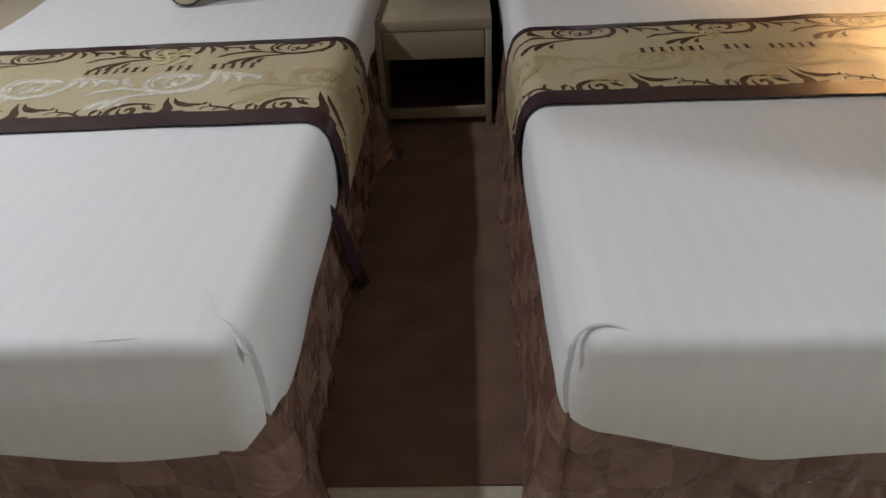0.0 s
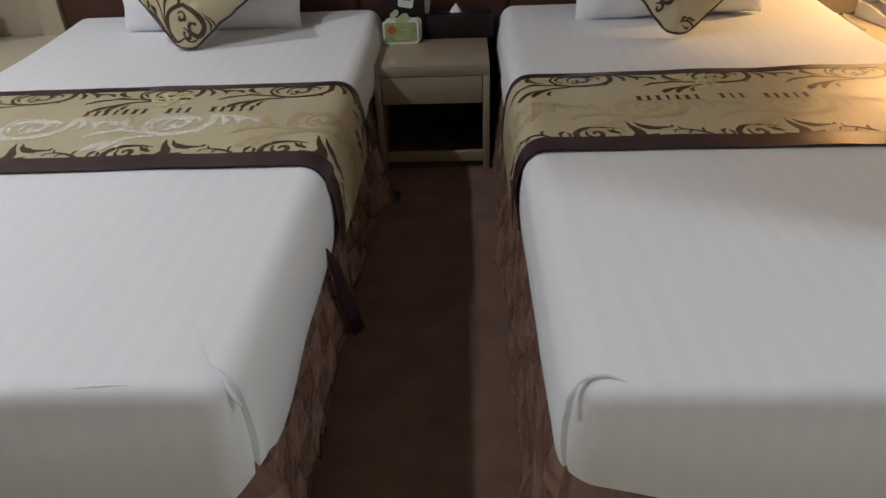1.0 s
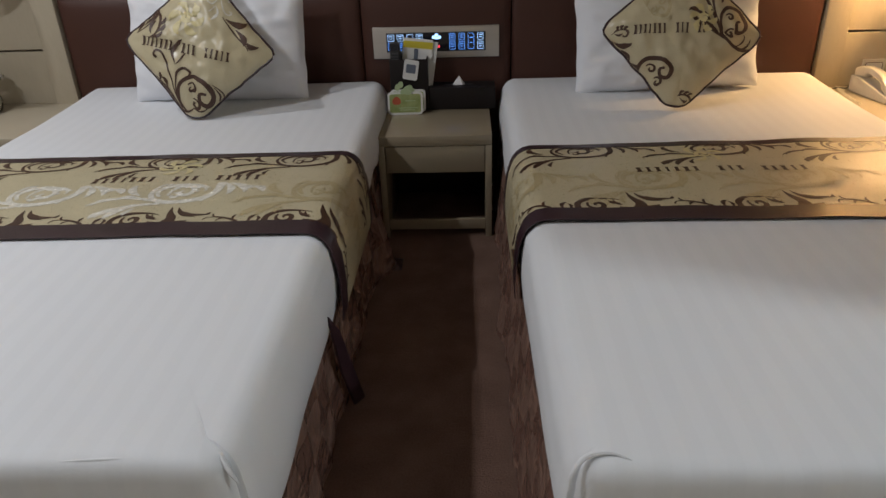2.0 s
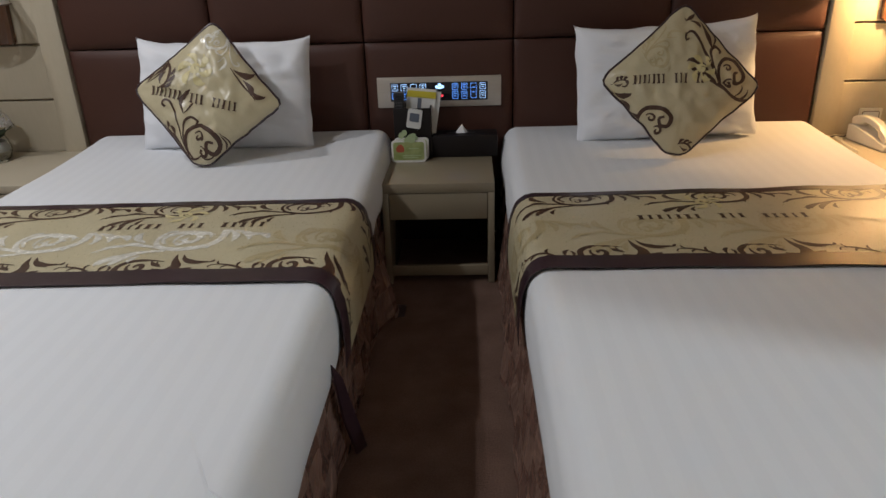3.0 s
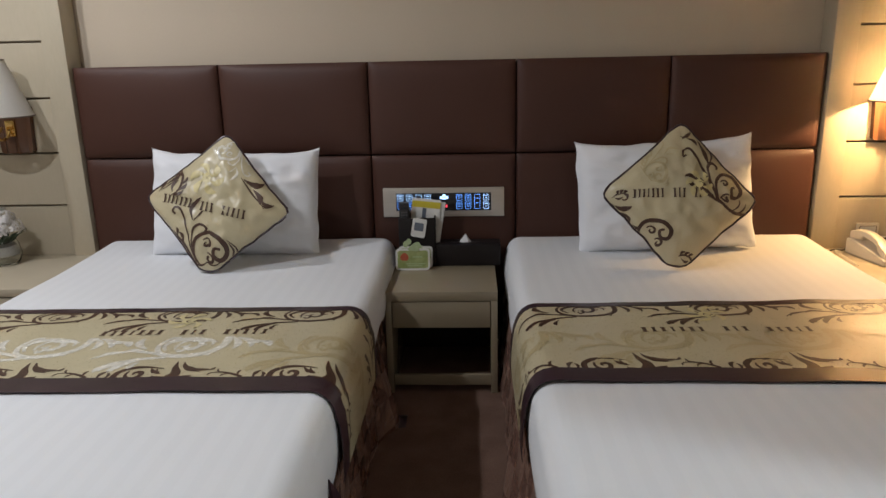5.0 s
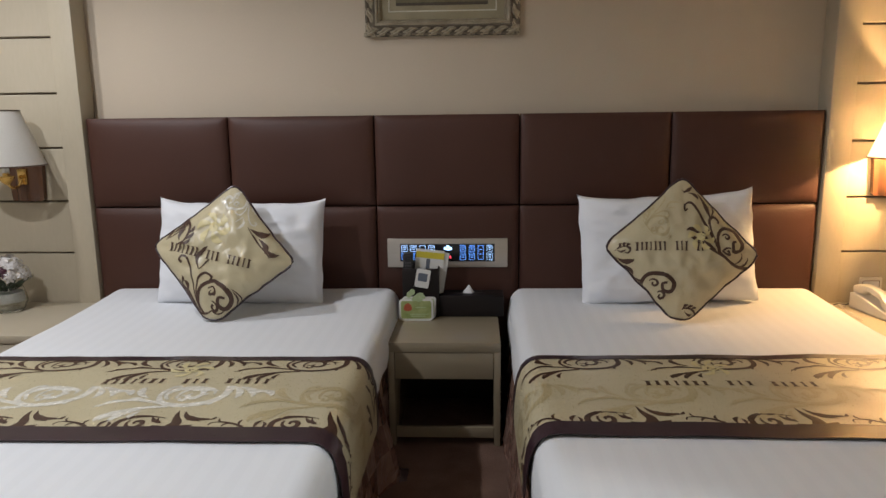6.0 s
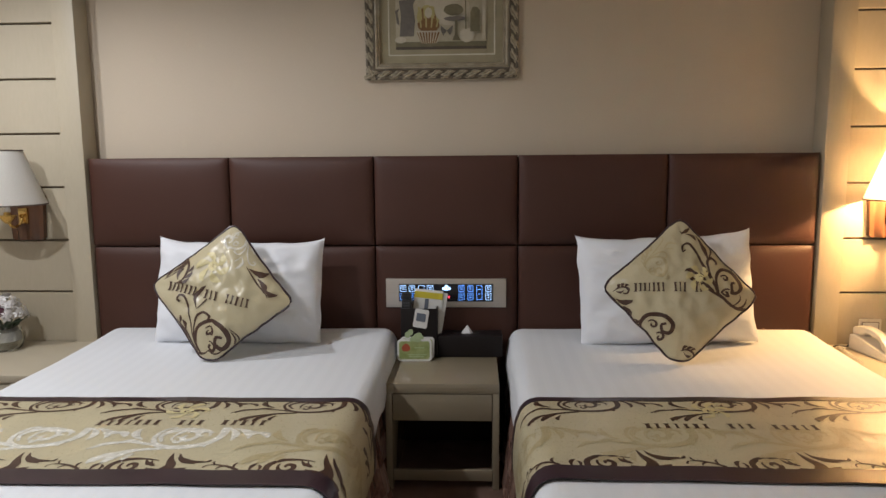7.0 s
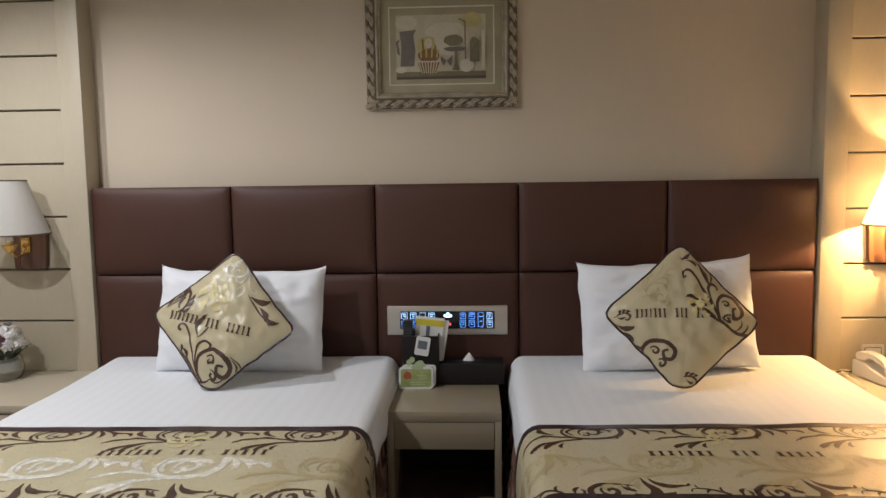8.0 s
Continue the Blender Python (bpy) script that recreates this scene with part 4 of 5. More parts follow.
cushion((0.866, -0.435, 0.740), 0.410, 0.115, 20, 4, 8.0,
        SPRAY + turned(TUFT, -0.250, -0.020, -60, 0.6) + turned(SEAM, -0.235, -0.045, -52, 0.85) + turned(CLUSTER[:3], -0.105, -0.205, 15, 0.85)
        + turned(TUFT, 0.0, -0.232, -70, 0.6) + turned(SEAM[:2], -0.01, 0.235, -30, 0.7),
        turned(CLUSTER, -0.14, 0.08, -60, 0.6), turned(ROSE, 0.055, 0.045, 0, 0.9), (-0.055, 0.006, 3, 0.25, 0.034, (7, 3, 2)), M_PALE_NOGLINT)

# ---- control panel let into the headboard ----
panel_front = -0.026
control = thing("control_panel", "champagne metal bedside control panel with glowing blue icons", "control panel", (0, panel_front, 0.654))
part("plate", box(-0.258, 0.256, 0, 0.03, -0.062, 0.062, 0.002), M_STEEL, control)
screen = part("screen", box(-0.203, 0.201, -0.003, 0.002, -0.036, 0.040, 0.001), M_SCREEN, control, "black glass touch screen")


def icon(x, z, w, h, mat, inner=True):
    y = -0.0036
    out, inn = rounded(w, h, 0.003, 2, x, z), rounded(w - 0.0026, h - 0.0026, 0.002, 2, x, z)
    bm = bmesh.new()
    a = [bm.verts.new((p, y, q)) for p, q in out]
    b = [bm.verts.new((p, y, q)) for p, q in inn]
    for i in range(len(a)):
        j = (i + 1) % len(a)
        bm.faces.new((a[i], a[j], b[j], b[i]))
    if inner:
        for dz, k in ((h * 0.22, 0.55), (-h * 0.1, 0.4)):
            bm.faces.new([bm.verts.new((x + p * w * k / 2, y, z + dz + q * 0.0012)) for p, q in ((-1, -1), (1, -1), (1, 1), (-1, 1))])
    part("icon", bm, mat, screen)


for k, x in enumerate((-0.184, -0.146, -0.106, -0.068)):
    icon(x, 0.021, 0.026, 0.027, M_ICE, k != 2)
    icon(x, -0.014, 0.026, 0.027, M_BLUE)
for k, x in enumerate((0.066, 0.104, 0.142, 0.180)):
    if k == 2:
        icon(x, 0.003, 0.024, 0.062, M_BLUE)
    else:
        icon(x, 0.021, 0.024, 0.027, M_ICE if k == 3 else M_BLUE)
        icon(x, -0.014, 0.024, 0.031, M_ICE if k == 3 else M_BLUE)
for dx, dz, w, h in ((0, 0.008, 0.014, 0.012), (-0.012, 0.0, 0.012, 0.012), (0.012, 0.0, 0.012, 0.012), (0, -0.004, 0.02, 0.008)):
    part("emblem", moved(slab(rounded(w, h, 0.004, 3), 0.001), Matrix.Translation((0.002 + dx, -0.0042, 0.021 + dz))), M_ICE, screen, "white glowing emblem")
for k in range(3):
    part("digit", moved(slab(rounded(0.006, 0.010, 0.002, 2), 0.001), Matrix.Translation((-0.006 + 0.009 * k, -0.0042, -0.016))), M_RED, screen, "red glowing digit")

# ---- on the bedside table ----
NSZ = NS_Z + 0.0005


def organiser():
    t = thing("desk_organiser", "dark leather desk organiser holding remotes and leaflets", "desk organiser", (-0.105, -0.135, NSZ))
    part("front_panel", box(-0.076, 0.074, -0.036, -0.030, 0, 0.205, 0.002), M_DARKLEATHER_SHADE, t)
    part("back_panel", box(-0.076, 0.074, 0.030, 0.036, 0, 0.215, 0.002), M_DARKLEATHER_SHADE, t)
    for x in (-0.076, 0.069):
        part("side_panel", box(x, x + 0.005, -0.030, 0.030, 0, 0.205, 0.001), M_DARKLEATHER_SHADE, t)
    part("bottom", box(-0.071, 0.069, -0.030, 0.030, 0, 0.006), M_DARKLEATHER_SHADE, t)
    card = part("picture_card", moved(slab(rounded(0.058, 0.078, 0.008, 4), 0.003), pose(0.008, -0.041, 0.165, 0, 10, 0)), M_PAPER, t, "white card with a dark square")
    part("square", moved(slab(rounded(0.038, 0.034, 0.003, 2), 0.001), pose(0.0085, -0.0425, 0.170, 0, 10, 0)), M_NAVY, card)
    return t


organiser()


def remote(x, y, z, h, tilt, seed):
    t = thing("remote_control", "slim black remote control standing in the organiser", "remote control", (x, y, z), "remote controls", turn=(tilt, 0, 0))
    part("case", box(-0.020, 0.020, -0.010, 0.010, 0, h, 0.004, 3), M_BLACK, t)
    for r in range(7):
        for c in range(3):
            part("button", box(-0.0135 + c * 0.0095, -0.0070 + c * 0.0095, -0.0118, -0.0095, h - 0.115 + r * 0.012, h - 0.108 + r * 0.012, 0.001, 1), M_KEYS, t)
    part("window", box(-0.013, 0.013, -0.0112, -0.0095, h - 0.026, h - 0.012, 0.0005, 1), M_SCREEN, t)
    return t


remote(-0.158, -0.150, NSZ + 0.006, 0.258, -3, 1)
remote(-0.155, -0.122, NSZ + 0.006, 0.222, -2, 2)

leaflet = thing("leaflet", "white leaflet with a yellow band and grey stripe", "leaflet", (-0.094, -0.128, NSZ + 0.006), turn=(-4, 6, 0))
part("sheet", moved(slab(rounded(0.118, 0.268, 0.001, 1, 0, 0.134), 0.003), Matrix()), M_PAPER, leaflet)
part("yellow_band", moved(slab(rounded(0.118, 0.026, 0.001, 1, 0, 0.245), 0.001), Matrix.Translation((0, -0.0015, 0))), M_YELLOW, leaflet, "yellow printed band")
part("stripe", moved(slab(rounded(0.016, 0.10, 0.001, 1, -0.006, 0.180), 0.001), Matrix.Translation((0, -0.0014, 0))), M_NAVY, leaflet, "slate printed stripe")
sheet2 = thing("leaflet", "plain white leaflet behind the yellow-banded one", "leaflet", (-0.088, -0.118, NSZ + 0.006), turn=(-3, 9, 0))
part("sheet", moved(slab(rounded(0.118, 0.262, 0.001, 1, 0, 0.131), 0.002), Matrix()), M_PAPER, sheet2)


def sign(x, y, z, lean, turn):
    t = thing("table_sign", "small rounded green table sign with white rim and leaf", "table sign", (x, y, z), "table signs", turn=(lean, 0, turn))
    part("plate", slab(rounded(0.140, 0.088, 0.014, 5, 0, 0.044), 0.006), M_PAPER, t, "white plastic rim")
    part("print", moved(slab(rounded(0.124, 0.072, 0.009, 4, 0, 0.044), 0.001), Matrix.Translation((0, -0.0012, 0))), M_GREEN, t, "green printed field")
    part("fruit", moved(slab([(0.017 * math.cos(a) - 0.034, 0.056 + 0.016 * math.sin(a) - 0.005 * abs(math.cos(a))) for a in [2 * math.pi * i / 18 for i in range(18)]], 0.0008), Matrix.Translation((0, -0.0022, 0))), M_REDPRINT, t, "red printed heart-shaped fruit")
    for dx, dz, w in ((0.02, 0.054, 0.040), (0.012, 0.026, 0.075), (0.008, 0.018, 0.06)):
        part("text_bar", moved(slab(rounded(w, 0.004, 0.001, 1, dx, dz), 0.0006), Matrix.Translation((0, -0.0022, 0))), M_LEAF, t)
    for k, (x2, z2, a, ln) in enumerate(((-0.018, 0.090, 25, 0.040), (-0.030, 0.100, 80, 0.026), (-0.008, 0.098, -12, 0.036))):
        lf = [(ln * (0.5 - 0.5 * math.cos(p)) , 0.011 * math.sin(p)) for p in [2 * math.pi * i / 16 for i in range(16)]]
        part("leaf", moved(slab(lf, 0.003), pose(x2, -0.003 - 0.001 * k, z2 - 0.006, 0, -a, 0)), M_LEAF, t, "pale green leaf cut-out")
    return t


sign(-0.122, -0.222, NSZ, -8, 1)
sign(-0.113, -0.196, NSZ + 0.003, -8, -2)

tissue = thing("tissue_box", "long dark leather tissue box with a white tissue", "tissue box", (0.090, -0.110, NSZ))
part("case", box(-0.122, 0.146, -0.055, 0.055, 0, 0.088, 0.004, 3), M_DARKLEATHER_SHADE, tissue)
part("slot", moved(slab([(0.062 * math.cos(a), 0.016 * math.sin(a)) for a in [2 * math.pi * i / 24 for i in range(24)]], 0.0015), pose(0.0, 0.0, 0.0890, -90, 0, 0)), M_BLACK, tissue)
tb = bmesh.new()
tip = tb.verts.new((0.002, 0.0, 0.124))
ring = [tb.verts.new((0.028 * math.cos(a) + 0.003 * math.sin(3 * a), 0.012 * math.sin(a) + 0.003 * math.cos(4 * a), 0.085)) for a in [2 * math.pi * i / 12 for i in range(12)]]
for i in range(12):
    tb.faces.new((ring[i], ring[(i + 1) % 12], tip))
part("tissue", tb, M_TISSUE, tissue, "white paper tissue")


# ---- wall lamps ----
def sconce(x, lit):
    t = thing("wall_lamp", ("lit" if lit else "unlit") + " wall lamp with white cone shade and brass arm", "wall lamp", (x, SIDING - 0.012, 1.0), "wall lamps")
    prof = []
    for i in range(15):
        a = -1 + 2 * i / 14
        prof.append((0.077 * a, -0.020 - 0.016 * (1 - a * a) + 0.006 * math.cos(a * 9)))
    bm = bmesh.new()
    lev = [(-0.112, 0.80), (-0.104, 0.90), (-0.06, 0.93), (0.01, 0.98), (0.070, 1.04), (0.078, 1.03), (0.082, 0.97)]
    rows = [[bm.verts.new((p * k, q * (0.75 + 0.25 * k), z)) for p, q in prof] for z, k in lev]
    for a, b in zip(rows, rows[1:]):
        for i in range(len(prof) - 1):
            bm.faces.new((a[i], a[i + 1], b[i + 1], b[i]))
    back = [[bm.verts.new((prof[e][0] * k, 0.0, z)) for e in (0, -1)] for z, k in lev]
    for n in range(len(lev) - 1):
        bm.faces.new((rows[n][0], rows[n + 1][0], back[n + 1][0], back[n][0]))
        bm.faces.new((rows[n][-1], rows[n + 1][-1], back[n + 1][1], back[n][1]))
    bm.faces.new(rows[0] + [back[0][1], back[0][0]])
    bm.faces.new(rows[-1] + [back[-1][1], back[-1][0]])
    part("backplate", bm, M_WOOD, t, "glossy amber wood backplate")
    boss = part("boss", moved(box(-0.020, 0.020, -0.052, -0.034, -0.034, 0.034, 0.004, 2), Matrix.Translation((0, 0, -0.005))), M_BRASS, t, "square brass boss")
    part("stud", moved(lathe([(0.0005, -0.008), (0.008, -0.006), (0.010, 0.0), (0.008, 0.006)], 14), pose(0, -0.055, -0.005, 90, 0, 0)), M_BRASS, boss)
    arm = smooth_line([(0, -0.05, -0.012), (0, -0.085, -0.045), (0, -0.13, -0.040), (0, -0.150, -0.008)], 18)
    part("arm", tube(arm, 0.006, 10), M_BRASS, t, "curved brass arm")
    part("candle_cup", lathe([(0.004, -0.030), (0.012, -0.026), (0.024, -0.012), (0.034, 0.004), (0.030, 0.008), (0.014, 0.008), (0.013, 0.03), (0.001, 0.03)], 24, (0, -0.150)), M_BRASS, t, "fluted brass candle cup")
    part("socket", lathe([(0.0135, 0.012), (0.0135, 0.05), (0.001, 0.05)], 18, (0, -0.150)), M_PAPER, t, "white candle sleeve")
    sh = bmesh.new()
    n = 40
    rs = []
    for r, z in ((0.154, 0.050), (0.128, 0.125), (0.101, 0.203), (0.076, 0.275), (0.074, 0.275), (0.099, 0.203), (0.126, 0.125), (0.152, 0.050)):
        rs.append([sh.verts.new((r * math.cos(2 * math.pi * i / n), -0.150 + r * math.sin(2 * math.pi * i / n), z)) for i in range(n)])
    for k in range(len(rs)):
        a, b = rs[k], rs[(k + 1) % len(rs)]
        for i in range(n):
            sh.faces.new((a[i], a[(i + 1) % n], b[(i + 1) % n], b[i]))
    shade = part("shade", sh, M_SHADE, t, "white cloth cone shade")
    for r, z in ((0.1545, 0.051), (0.0765, 0.274)):
        part("trim", tube([(r * math.cos(2 * math.pi * i / 40), -0.150 + r * math.sin(2 * math.pi * i / 40), z) for i in range(40)], 0.003, 6, True), M_TRIM, shade, "brown braid trim")
    for a in (0, 2.09, 4.19):
        part("spider", tube([(0.012 * math.cos(a), -0.150 + 0.012 * math.sin(a), 0.258), (0.073 * math.cos(a), -0.150 + 0.073 * math.sin(a), 0.270)], 0.0015, 6), M_BRASS, shade)
    return t


sconce(-1.825, False)
sconce(1.82, True)


# ---- flowers in a glass ----
def flower_vase(x, y):
    t = thing("flower_vase", "round glass vase with white and plum artificial flowers", "flower vase", (x, y, 0.4305))
    part("glass", lathe([(0.001, 0.0), (0.052, 0.0), (0.064, 0.012), (0.074, 0.045), (0.066, 0.085), (0.058, 0.105), (0.055, 0.105), (0.063, 0.085), (0.070, 0.046), (0.060, 0.014), (0.05, 0.006), (0.001, 0.006)], 36), M_GLASS, t, "clear round glass")
    rnd = random.Random(4)
    part("white_filling", lathe([(0.001, 0.04), (0.064, 0.042), (0.066, 0.055), (0.058, 0.082), (0.001, 0.088)], 28), M_PEBBLE, t, "white gravel filling")
    for i in range(85):
        th, ph = rnd.uniform(0, 2 * math.pi), math.acos(rnd.uniform(0.0, 1.0))
        r = 0.082 + rnd.uniform(-0.012, 0.010)
        d = Vector((math.sin(ph) * math.cos(th), math.sin(ph) * math.sin(th), math.cos(ph)))
        dark = d.dot(Vector((0.12, -0.92, 0.30)).normalized()) > 0.86
        p = Vector((0, 0, 0.135)) + Vector((d.x * r, d.y * r, d.z * r * 1.15))
        bm = bmesh.new()
        c = bm.verts.new((0, 0, 0.004))
        for k in range(5):
            a = 2 * math.pi * k / 5
            q = [bm.verts.new((s * math.cos(a + o), s * math.sin(a + o), h)) for s, o, h in ((0.012, -0.45, 0.002), (0.019, 0.0, -0.003), (0.012, 0.45, 0.002))]
            bm.faces.new((c, q[0], q[1], q[2]))
        m = Matrix.LocRotScale(p, d.to_track_quat("Z", "Y") @ Euler((rnd.uniform(-0.5, 0.5), rnd.uniform(-0.5, 0.5), rnd.uniform(0, 3))).to_quaternion(), Vector((1, 1, 1)) * rnd.uniform(0.85, 1.3))
        part("blossom", moved(bm, m), M_PURPLE if dark else M_WHITEPETAL, t, "plum blossom" if dark else "white blossom")
    for i in range(12):
        a = 2 * math.pi * i / 12 + rnd.uniform(-0.2, 0.2)
        line = smooth_line([(0.02 * math.cos(a), 0.02 * math.sin(a), 0.09), (0.06 * math.cos(a), 0.06 * math.sin(a), 0.12), (0.105 * math.cos(a), 0.105 * math.sin(a), 0.13 + rnd.uniform(-0.02, 0.03))], 8)
        part("leaf", tube(line, [0.004, 0.008, 0.011, 0.010, 0.007, 0.004, 0.002, 0.001, 0.0008][:len(line)], 6), M_STEM, t, "dark green leaf")
    return t


flower_vase(-1.885, -0.140)


# ---- telephone and wall socket ----
def telephone():
    t = thing("telephone", "ivory desk telephone with the handset on its cradle", "telephone", (1.772, -0.165, 0.4305), turn=(0, 0, 8))
    bm = bmesh.new()
    side = [(-0.115, 0.0), (0.115, 0.0), (0.115, 0.062), (0.085, 0.066), (-0.095, 0.030), (-0.115, 0.022)]
    a = [bm.verts.new((-0.085, y, z)) for y, z in side]
    b = [bm.verts.new((0.085, y, z)) for y, z in side]
    bm.faces.new(a)
    bm.faces.new(b)
    for i in range(len(side)):
        j = (i + 1) % len(side)
        bm.faces.new((a[i], a[j], b[j], b[i]))
    bmesh.ops.recalc_face_normals(bm, faces=bm.faces)
    bmesh.ops.bevel(bm, geom=list(bm.edges), offset=0.006, segments=3, affect="EDGES", profile=0.5)
    part("base", bm, M_PHONE, t)
    hs = bmesh.new()
    rows = []
    for i in range(15):
        u = -1 + 2 * i / 14
        zc = 0.060 + 0.022 * u + 0.030 * (1 - u * u)
        half_w = 0.027 if abs(u) > 0.55 else 0.020
        low = 0.030 if abs(u) > 0.55 else 0.016
        ring = []
        for k in range(12):
            an = 2 * math.pi * k / 12
            ring.append(hs.verts.new((-0.050 + half_w * math.copysign(abs(math.cos(an)) ** 0.6, math.cos(an)), 0.105 * u, zc + (0.014 if math.sin(an) > 0 else low) * math.copysign(abs(math.sin(an)) ** 0.6, math.sin(an)))))
        rows.append(ring)
    for a, b in zip(rows, rows[1:]):
        for k in range(12):
            hs.faces.new((a[k], a[(k + 1) % 12], b[(k + 1) % 12], b[k]))
    hs.faces.new(rows[0])
    hs.faces.new(rows[-1])
    part("handset", hs, M_PHONE, t, "curved ivory handset")
    for r in range(4):
        for c in range(3):
            part("key", moved(box(-0.007, 0.007, -0.005, 0.005, 0, 0.005, 0.0015, 1), pose(0.008 + 0.022 * c, -0.07 + 0.026 * r, 0.036 + 0.0052 * r, 11.3, 0, 0)), M_PAPER, t)
    part("display", moved(box(-0.03, 0.03, -0.014, 0.014, 0, 0.003, 0.001, 1), pose(0.032, 0.055, 0.0625, 11.3, 0, 0)), M_SCREEN, t)
    return t


coil = [(1.640 + 0.0045 * math.cos(i * 1.1) - 0.0002 * i, -0.10 + 0.11 * math.sin(i / 150 * 3.1) - i * 0.0013, 0.437 + 0.0045 * math.sin(i * 1.1)) for i in range(150)]
phone = telephone()
cord = part("cord", moved(tube(coil, 0.0018, 6), phone.matrix_world.inverted()), M_PHONE, phone, "coiled ivory cord")
cable = obj("cable", tube(smooth_line([(1.700, -0.02, 0.436), (1.675, -0.045, 0.4335), (1.645, -0.035, 0.4335), (1.62, -0.05, 0.4335)], 16), 0.0028, 6), M_BLACK)
tagged(cable, "thin dark telephone cable lying on the cabinet", "cable")

socket = thing("wall_socket", "square ivory wall socket above the cabinet", "wall socket", (1.790, SIDING - 0.0125, 0.486))
part("plate", moved(slab(rounded(0.090, 0.104, 0.004, 3), 0.008), Matrix.Translation((0, -0.008, 0))), M_PHONE, socket)
part("insert", moved(slab(rounded(0.064, 0.074, 0.003, 3), 0.003), Matrix.Translation((0, -0.0105, 0))), M_PAPER, socket)
part("rim", tube([(p, -0.0085, q) for p, q in rounded(0.068, 0.078, 0.004, 3)], 0.0014, 6, True), M_TRIM, socket)
for x in (-0.007, 0.007):
    part("slot", box(x - 0.002, x + 0.002, -0.0114, -0.0100, -0.008, 0.010), M_BLACK, socket)

# ---- framed picture ----
PX, PZ0, PZ1, PW = -0.015, 1.563, 2.088, 0.648
picture = thing("framed_picture", "still-life print in an ornate carved silver-gilt frame", "picture", (PX, NICHE, (PZ0 + PZ1) / 2))
PH = PZ1 - PZ0


def mitred(profile):
    """A frame of one moulding: profile points are (inset from the outer edge, height off the wall)."""
    bm = bmesh.new()
    loops = []
    for ins, off in profile:
        w, h = PW / 2 - ins, PH / 2 - ins
        loops.append([bm.verts.new((sx * w, -off, sz * h)) for sx, sz in ((-1, -1), (1, -1), (1, 1), (-1, 1))])
    for a, b in zip(loops, loops[1:]):
        for i in range(4):
            bm.faces.new((a[i], a[(i + 1) % 4], b[(i + 1) % 4], b[i]))
    return bm


part("outer_moulding", mitred([(0.0, 0.0), (0.0, 0.022), (0.004, 0.030), (0.010, 0.030), (0.016, 0.024), (0.030, 0.026), (0.036, 0.034), (0.041, 0.032), (0.044, 0.024)]), M_FRAMEDARK, picture, "dark recessed moulding")
part("inner_moulding", mitred([(0.040, 0.024), (0.043, 0.034), (0.048, 0.036), (0.053, 0.033), (0.055, 0.026), (0.060, 0.028), (0.064, 0.022), (0.066, 0.012)]), M_FRAME, picture, "silver-gilt inner moulding")
leaf_bm = bmesh.new()
rows = []
for i in range(11):
    u = i / 10
    wd = 0.0155 * math.sin(math.pi * min(1, u * 0.92 + 0.08)) ** 0.7 * (1 + 0.25 * math.sin(u * 16))
    cy = 0.013 * math.sin(u * math.pi - math.pi / 2)
    rows.append([leaf_bm.verts.new((-0.034 + 0.068 * u, -0.024 - hgt * math.sin(math.pi * (0.1 + 0.85 * u)), cy + wd * s)) for s, hgt in ((-1, 0.004), (-0.45, 0.012), (0, 0.007), (0.45, 0.012), (1, 0.004))])
for a, b in zip(rows, rows[1:]):
    for k in range(4):
        leaf_bm.faces.new((a[k], a[k + 1], b[k + 1], b[k]))
leaf_ob = part("carved_leaf", leaf_bm, M_FRAME, picture, "carved silver-gilt leaf")
leaf_mesh = leaf_ob.data
first = True
for n, length, turn, cx, cz in ((12, PW, 0, 0, -PH / 2 + 0.020), (12, PW, 180, 0, PH / 2 - 0.020), (9, PH, 90, -PW / 2 + 0.020, 0), (9, PH, -90, PW / 2 - 0.020, 0)):
    for k in range(n):
        s = -length / 2 + length * (k + 0.5) / n
        o = leaf_ob if first else new("carved_leaf", leaf_mesh)
        first = False
        o.parent, o["label"] = picture, "carved silver-gilt leaf"
        a = radians(turn)
        o.matrix_basis = pose(cx + s * math.cos(a), 0, cz + s * math.sin(a), 0, -turn, 0)
part("mat", mitred([(0.060, 0.010), (0.099, 0.011)]), M_MAT, picture, "olive linen mat")
part("mat_bevel", mitred([(0.097, 0.0125), (0.102, 0.011), (0.103, 0.008)]), M_MATEDGE, picture)
AW, AH = PW - 0.204, PH - 0.204
art = part("print", box(-AW / 2, AW / 2, -0.008, -0.004, -AH / 2, AH / 2), M_MAT, picture, "faded still-life print of jug, basket and bowls")
P_CREAM = painted("print_cream", (0.38, 0.335, 0.235), (0.50, 0.45, 0.34))
P_GREY = painted("print_grey", (0.105, 0.093, 0.080), (0.17, 0.152, 0.132))
P_WHITE = painted("print_white", (0.46, 0.42, 0.32), (0.58, 0.53, 0.43))
P_RUST = painted("print_rust", (0.14, 0.06, 0.015), (0.26, 0.14, 0.04))
P_YELLOW = painted("print_ochre", (0.38, 0.32, 0.12), (0.48, 0.42, 0.20))
P_OLIVE = painted("print_olive", (0.12, 0.105, 0.055), (0.20, 0.175, 0.105))
P_BROWN = painted("print_brown", (0.06, 0.045, 0.03), (0.10, 0.08, 0.055))
layer = [0.0085]


def daub(name, pts, mat):
    layer[0] += 0.00025
    part(name, moved(slab(pts, 0.0002), Matrix.Translation((0, -layer[0], 0))), mat, art)


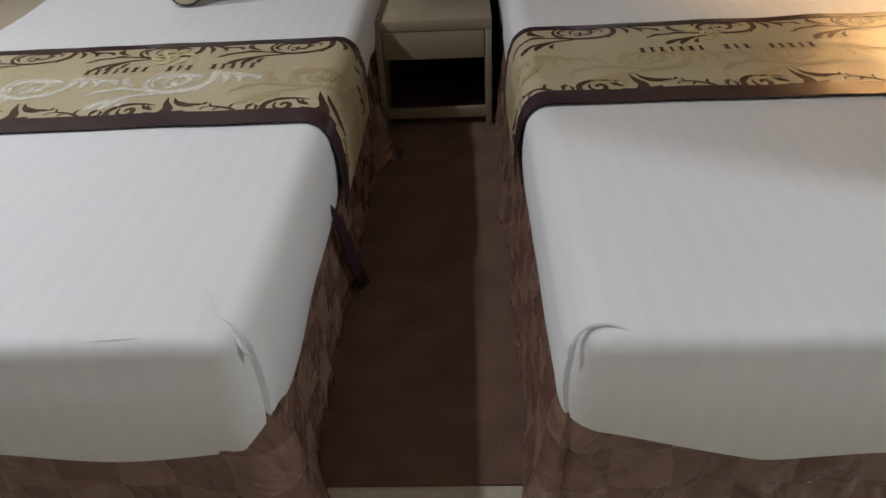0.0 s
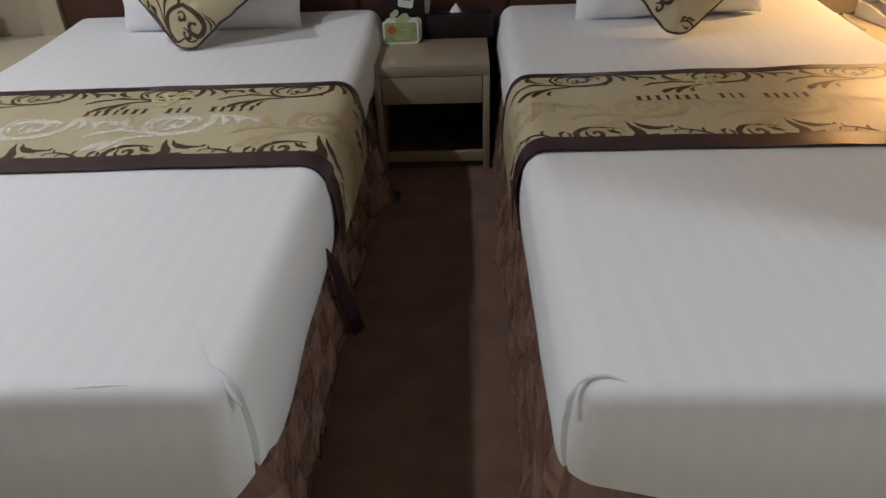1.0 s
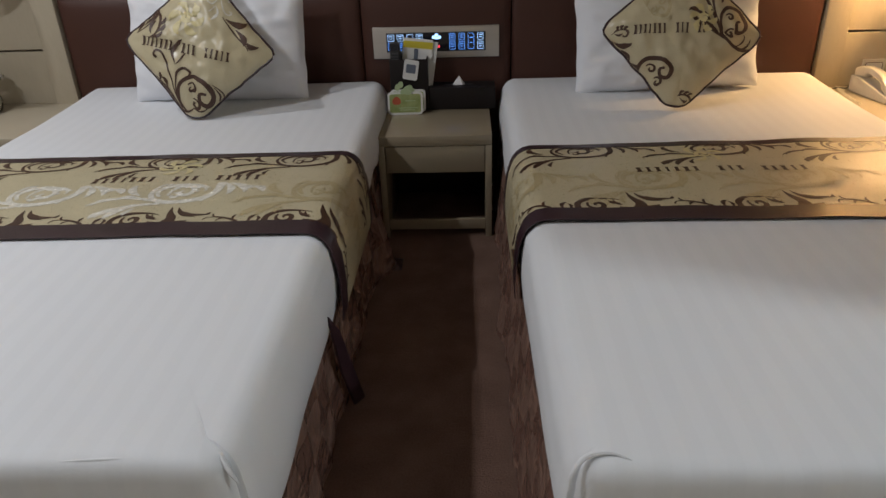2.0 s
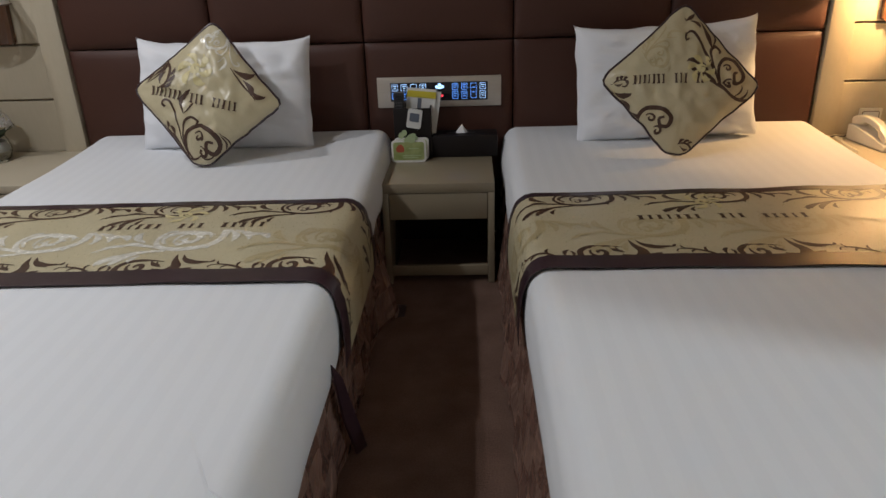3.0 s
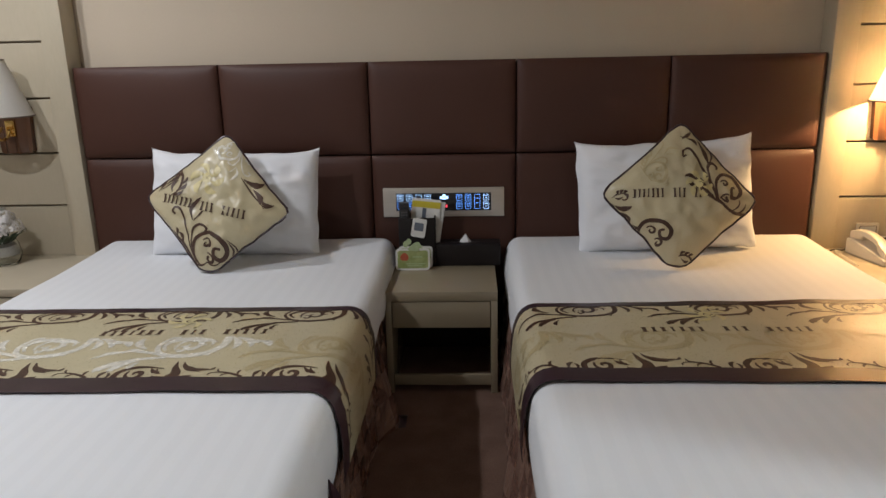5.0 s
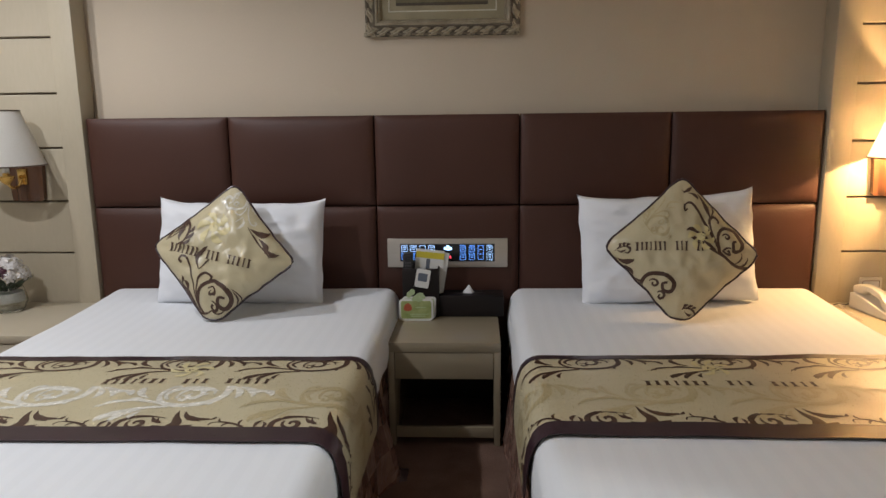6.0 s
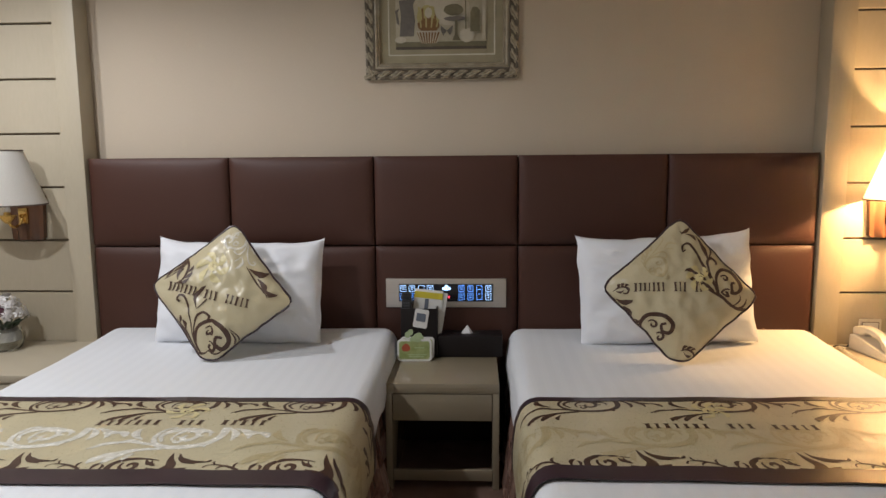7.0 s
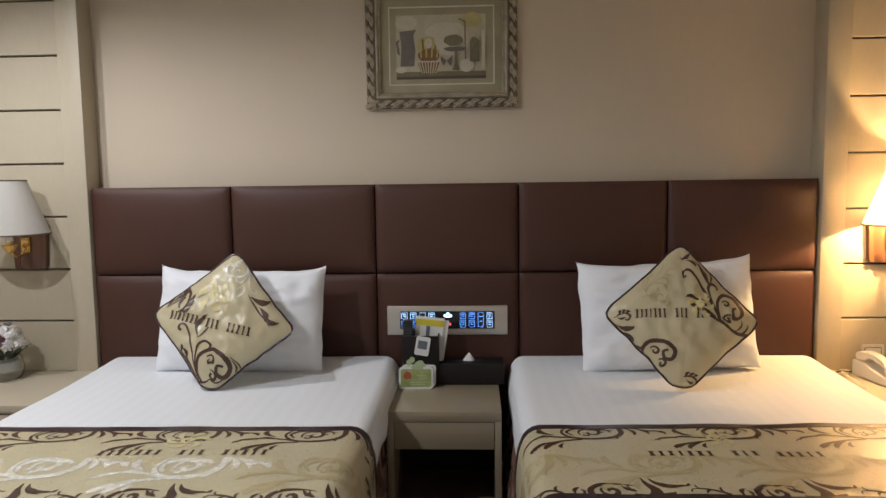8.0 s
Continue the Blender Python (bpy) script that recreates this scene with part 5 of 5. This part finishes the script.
def blob(cx, cz, rx, rz, n=20, seed=0.0):
    return [(cx + rx * math.cos(a) * (1 + 0.14 * noise.noise((math.cos(a) * 2 + seed, math.sin(a) * 2, seed))), cz + rz * math.sin(a) * (1 + 0.14 * noise.noise((math.cos(a) * 2, math.sin(a) * 2 + seed, seed + 2)))) for a in [2 * math.pi * i / n for i in range(n)]]


def quad(x0, x1, z0, z1):
    return [(x0, z0), (x1, z0), (x1, z1), (x0, z1)]


daub("ground", quad(-0.195, 0.190, -0.108, 0.130), P_CREAM)
daub("glow", blob(0.02, 0.03, 0.10, 0.07, 24, 1.0), P_WHITE)
daub("foliage", blob(0.13, 0.105, 0.045, 0.032, 18, 2.0), P_YELLOW)
daub("shelf", quad(-0.195, 0.190, -0.128, -0.108), P_OLIVE)
daub("shelf_edge", quad(-0.195, 0.190, -0.140, -0.128), P_BROWN)
daub("blossoms", blob(-0.150, 0.098, 0.048, 0.030, 22, 3.0), P_WHITE)
daub("jug", [(-0.178, -0.085), (-0.118, -0.085), (-0.112, -0.02), (-0.120, 0.045), (-0.108, 0.068), (-0.180, 0.062), (-0.172, 0.0)], P_GREY)
daub("jug_handle", [(-0.178, 0.03), (-0.196, 0.02), (-0.190, -0.03), (-0.178, -0.04), (-0.182, -0.01), (-0.186, 0.01)], P_GREY)
daub("cup", blob(-0.175, -0.100, 0.024, 0.013, 16, 4.0), P_WHITE)
daub("bush", blob(-0.055, -0.008, 0.050, 0.048, 26, 11.0), P_YELLOW)
daub("undergrowth", blob(-0.055, -0.040, 0.046, 0.030, 24, 12.0), P_RUST)
for k in range(7):
    a = -0.09 + 0.011 * k
    daub("stalk", [(a, -0.05), (a + 0.006, -0.05), (a + 0.010 + 0.004 * (k - 3), 0.035 - 0.006 * (k % 3)), (a + 0.002 + 0.004 * (k - 3), 0.035 - 0.006 * (k % 2))], P_RUST if k % 2 else P_YELLOW)
daub("lily", blob(-0.055, 0.01, 0.016, 0.022, 16, 5.0), P_WHITE)
daub("basket", [(-0.105, -0.066), (-0.003, -0.066), (-0.022, -0.116), (-0.086, -0.116)], P_RUST)
for k in range(8):
    a = -0.101 + 0.0135 * k
    b = -0.084 + 0.0085 * k
    daub("basket_rib", [(a, -0.066), (a + 0.005, -0.066), (b + 0.0035, -0.116), (b, -0.116)], P_WHITE)
daub("basket_rim", quad(-0.107, -0.001, -0.070, -0.064), P_WHITE)
daub("plate", blob(0.02, 0.025, 0.050, 0.052, 24, 6.0), P_WHITE)
daub("fruit", blob(0.052, 0.02, 0.042, 0.024, 20, 7.0), P_OLIVE)
daub("bowl", blob(0.058, -0.016, 0.048, 0.010, 18, 8.0), P_GREY)
daub("stand", [(0.045, -0.105), (0.080, -0.105), (0.068, -0.08), (0.068, -0.02), (0.056, -0.02), (0.056, -0.08)], P_OLIVE)
for sx in (-1, 1):
    daub("butterfly_wing", [(0.022, -0.065), (0.022 + sx * 0.026, -0.043), (0.022 + sx * 0.024, -0.066), (0.022 + sx * 0.014, -0.085)], P_GREY)
daub("plate", blob(0.108, -0.084, 0.032, 0.029, 22, 9.0), P_WHITE)
daub("ladle", [(0.100, -0.06), (0.106, -0.06), (0.104, 0.10), (0.074, 0.112), (0.075, 0.106), (0.099, 0.095)], P_OLIVE)
daub("bottle", [(0.122, -0.07), (0.162, -0.07), (0.162, 0.015), (0.150, 0.03), (0.132, 0.03), (0.122, 0.01)], P_OLIVE)
daub("candle", quad(0.172, 0.185, -0.10, 0.06), P_WHITE)

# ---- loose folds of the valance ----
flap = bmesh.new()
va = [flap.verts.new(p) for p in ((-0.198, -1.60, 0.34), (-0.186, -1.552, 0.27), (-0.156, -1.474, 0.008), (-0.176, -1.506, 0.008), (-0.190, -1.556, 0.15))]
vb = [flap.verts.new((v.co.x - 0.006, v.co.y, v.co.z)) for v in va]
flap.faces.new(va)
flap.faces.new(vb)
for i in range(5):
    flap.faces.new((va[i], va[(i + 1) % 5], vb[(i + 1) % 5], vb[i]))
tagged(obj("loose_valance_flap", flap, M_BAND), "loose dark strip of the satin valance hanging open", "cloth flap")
heap = bmesh.new()
g = []
for i in range(15):
    row = []
    for k in range(11):
        u, w = -1 + i / 7, -1 + k / 5
        hgt = 0.022 * max(0, 1 - u * u) * max(0, 1 - w * w) ** 0.7 * (1 + 0.7 * noise.noise((u * 2.2, w * 2.2, 4.0)))
        row.append(heap.verts.new((-0.168 + 0.052 * u, -0.735 + 0.045 * w + 0.01 * u, 0.0055 + hgt)))
    g.append(row)
for i in range(14):
    for k in range(10):
        heap.faces.new((g[i][k], g[i + 1][k], g[i + 1][k + 1], g[i][k + 1]))
tagged(obj("valance_corner", heap, M_BAND), "dark crumpled corner of the valance lying on the carpet", "cloth fold")
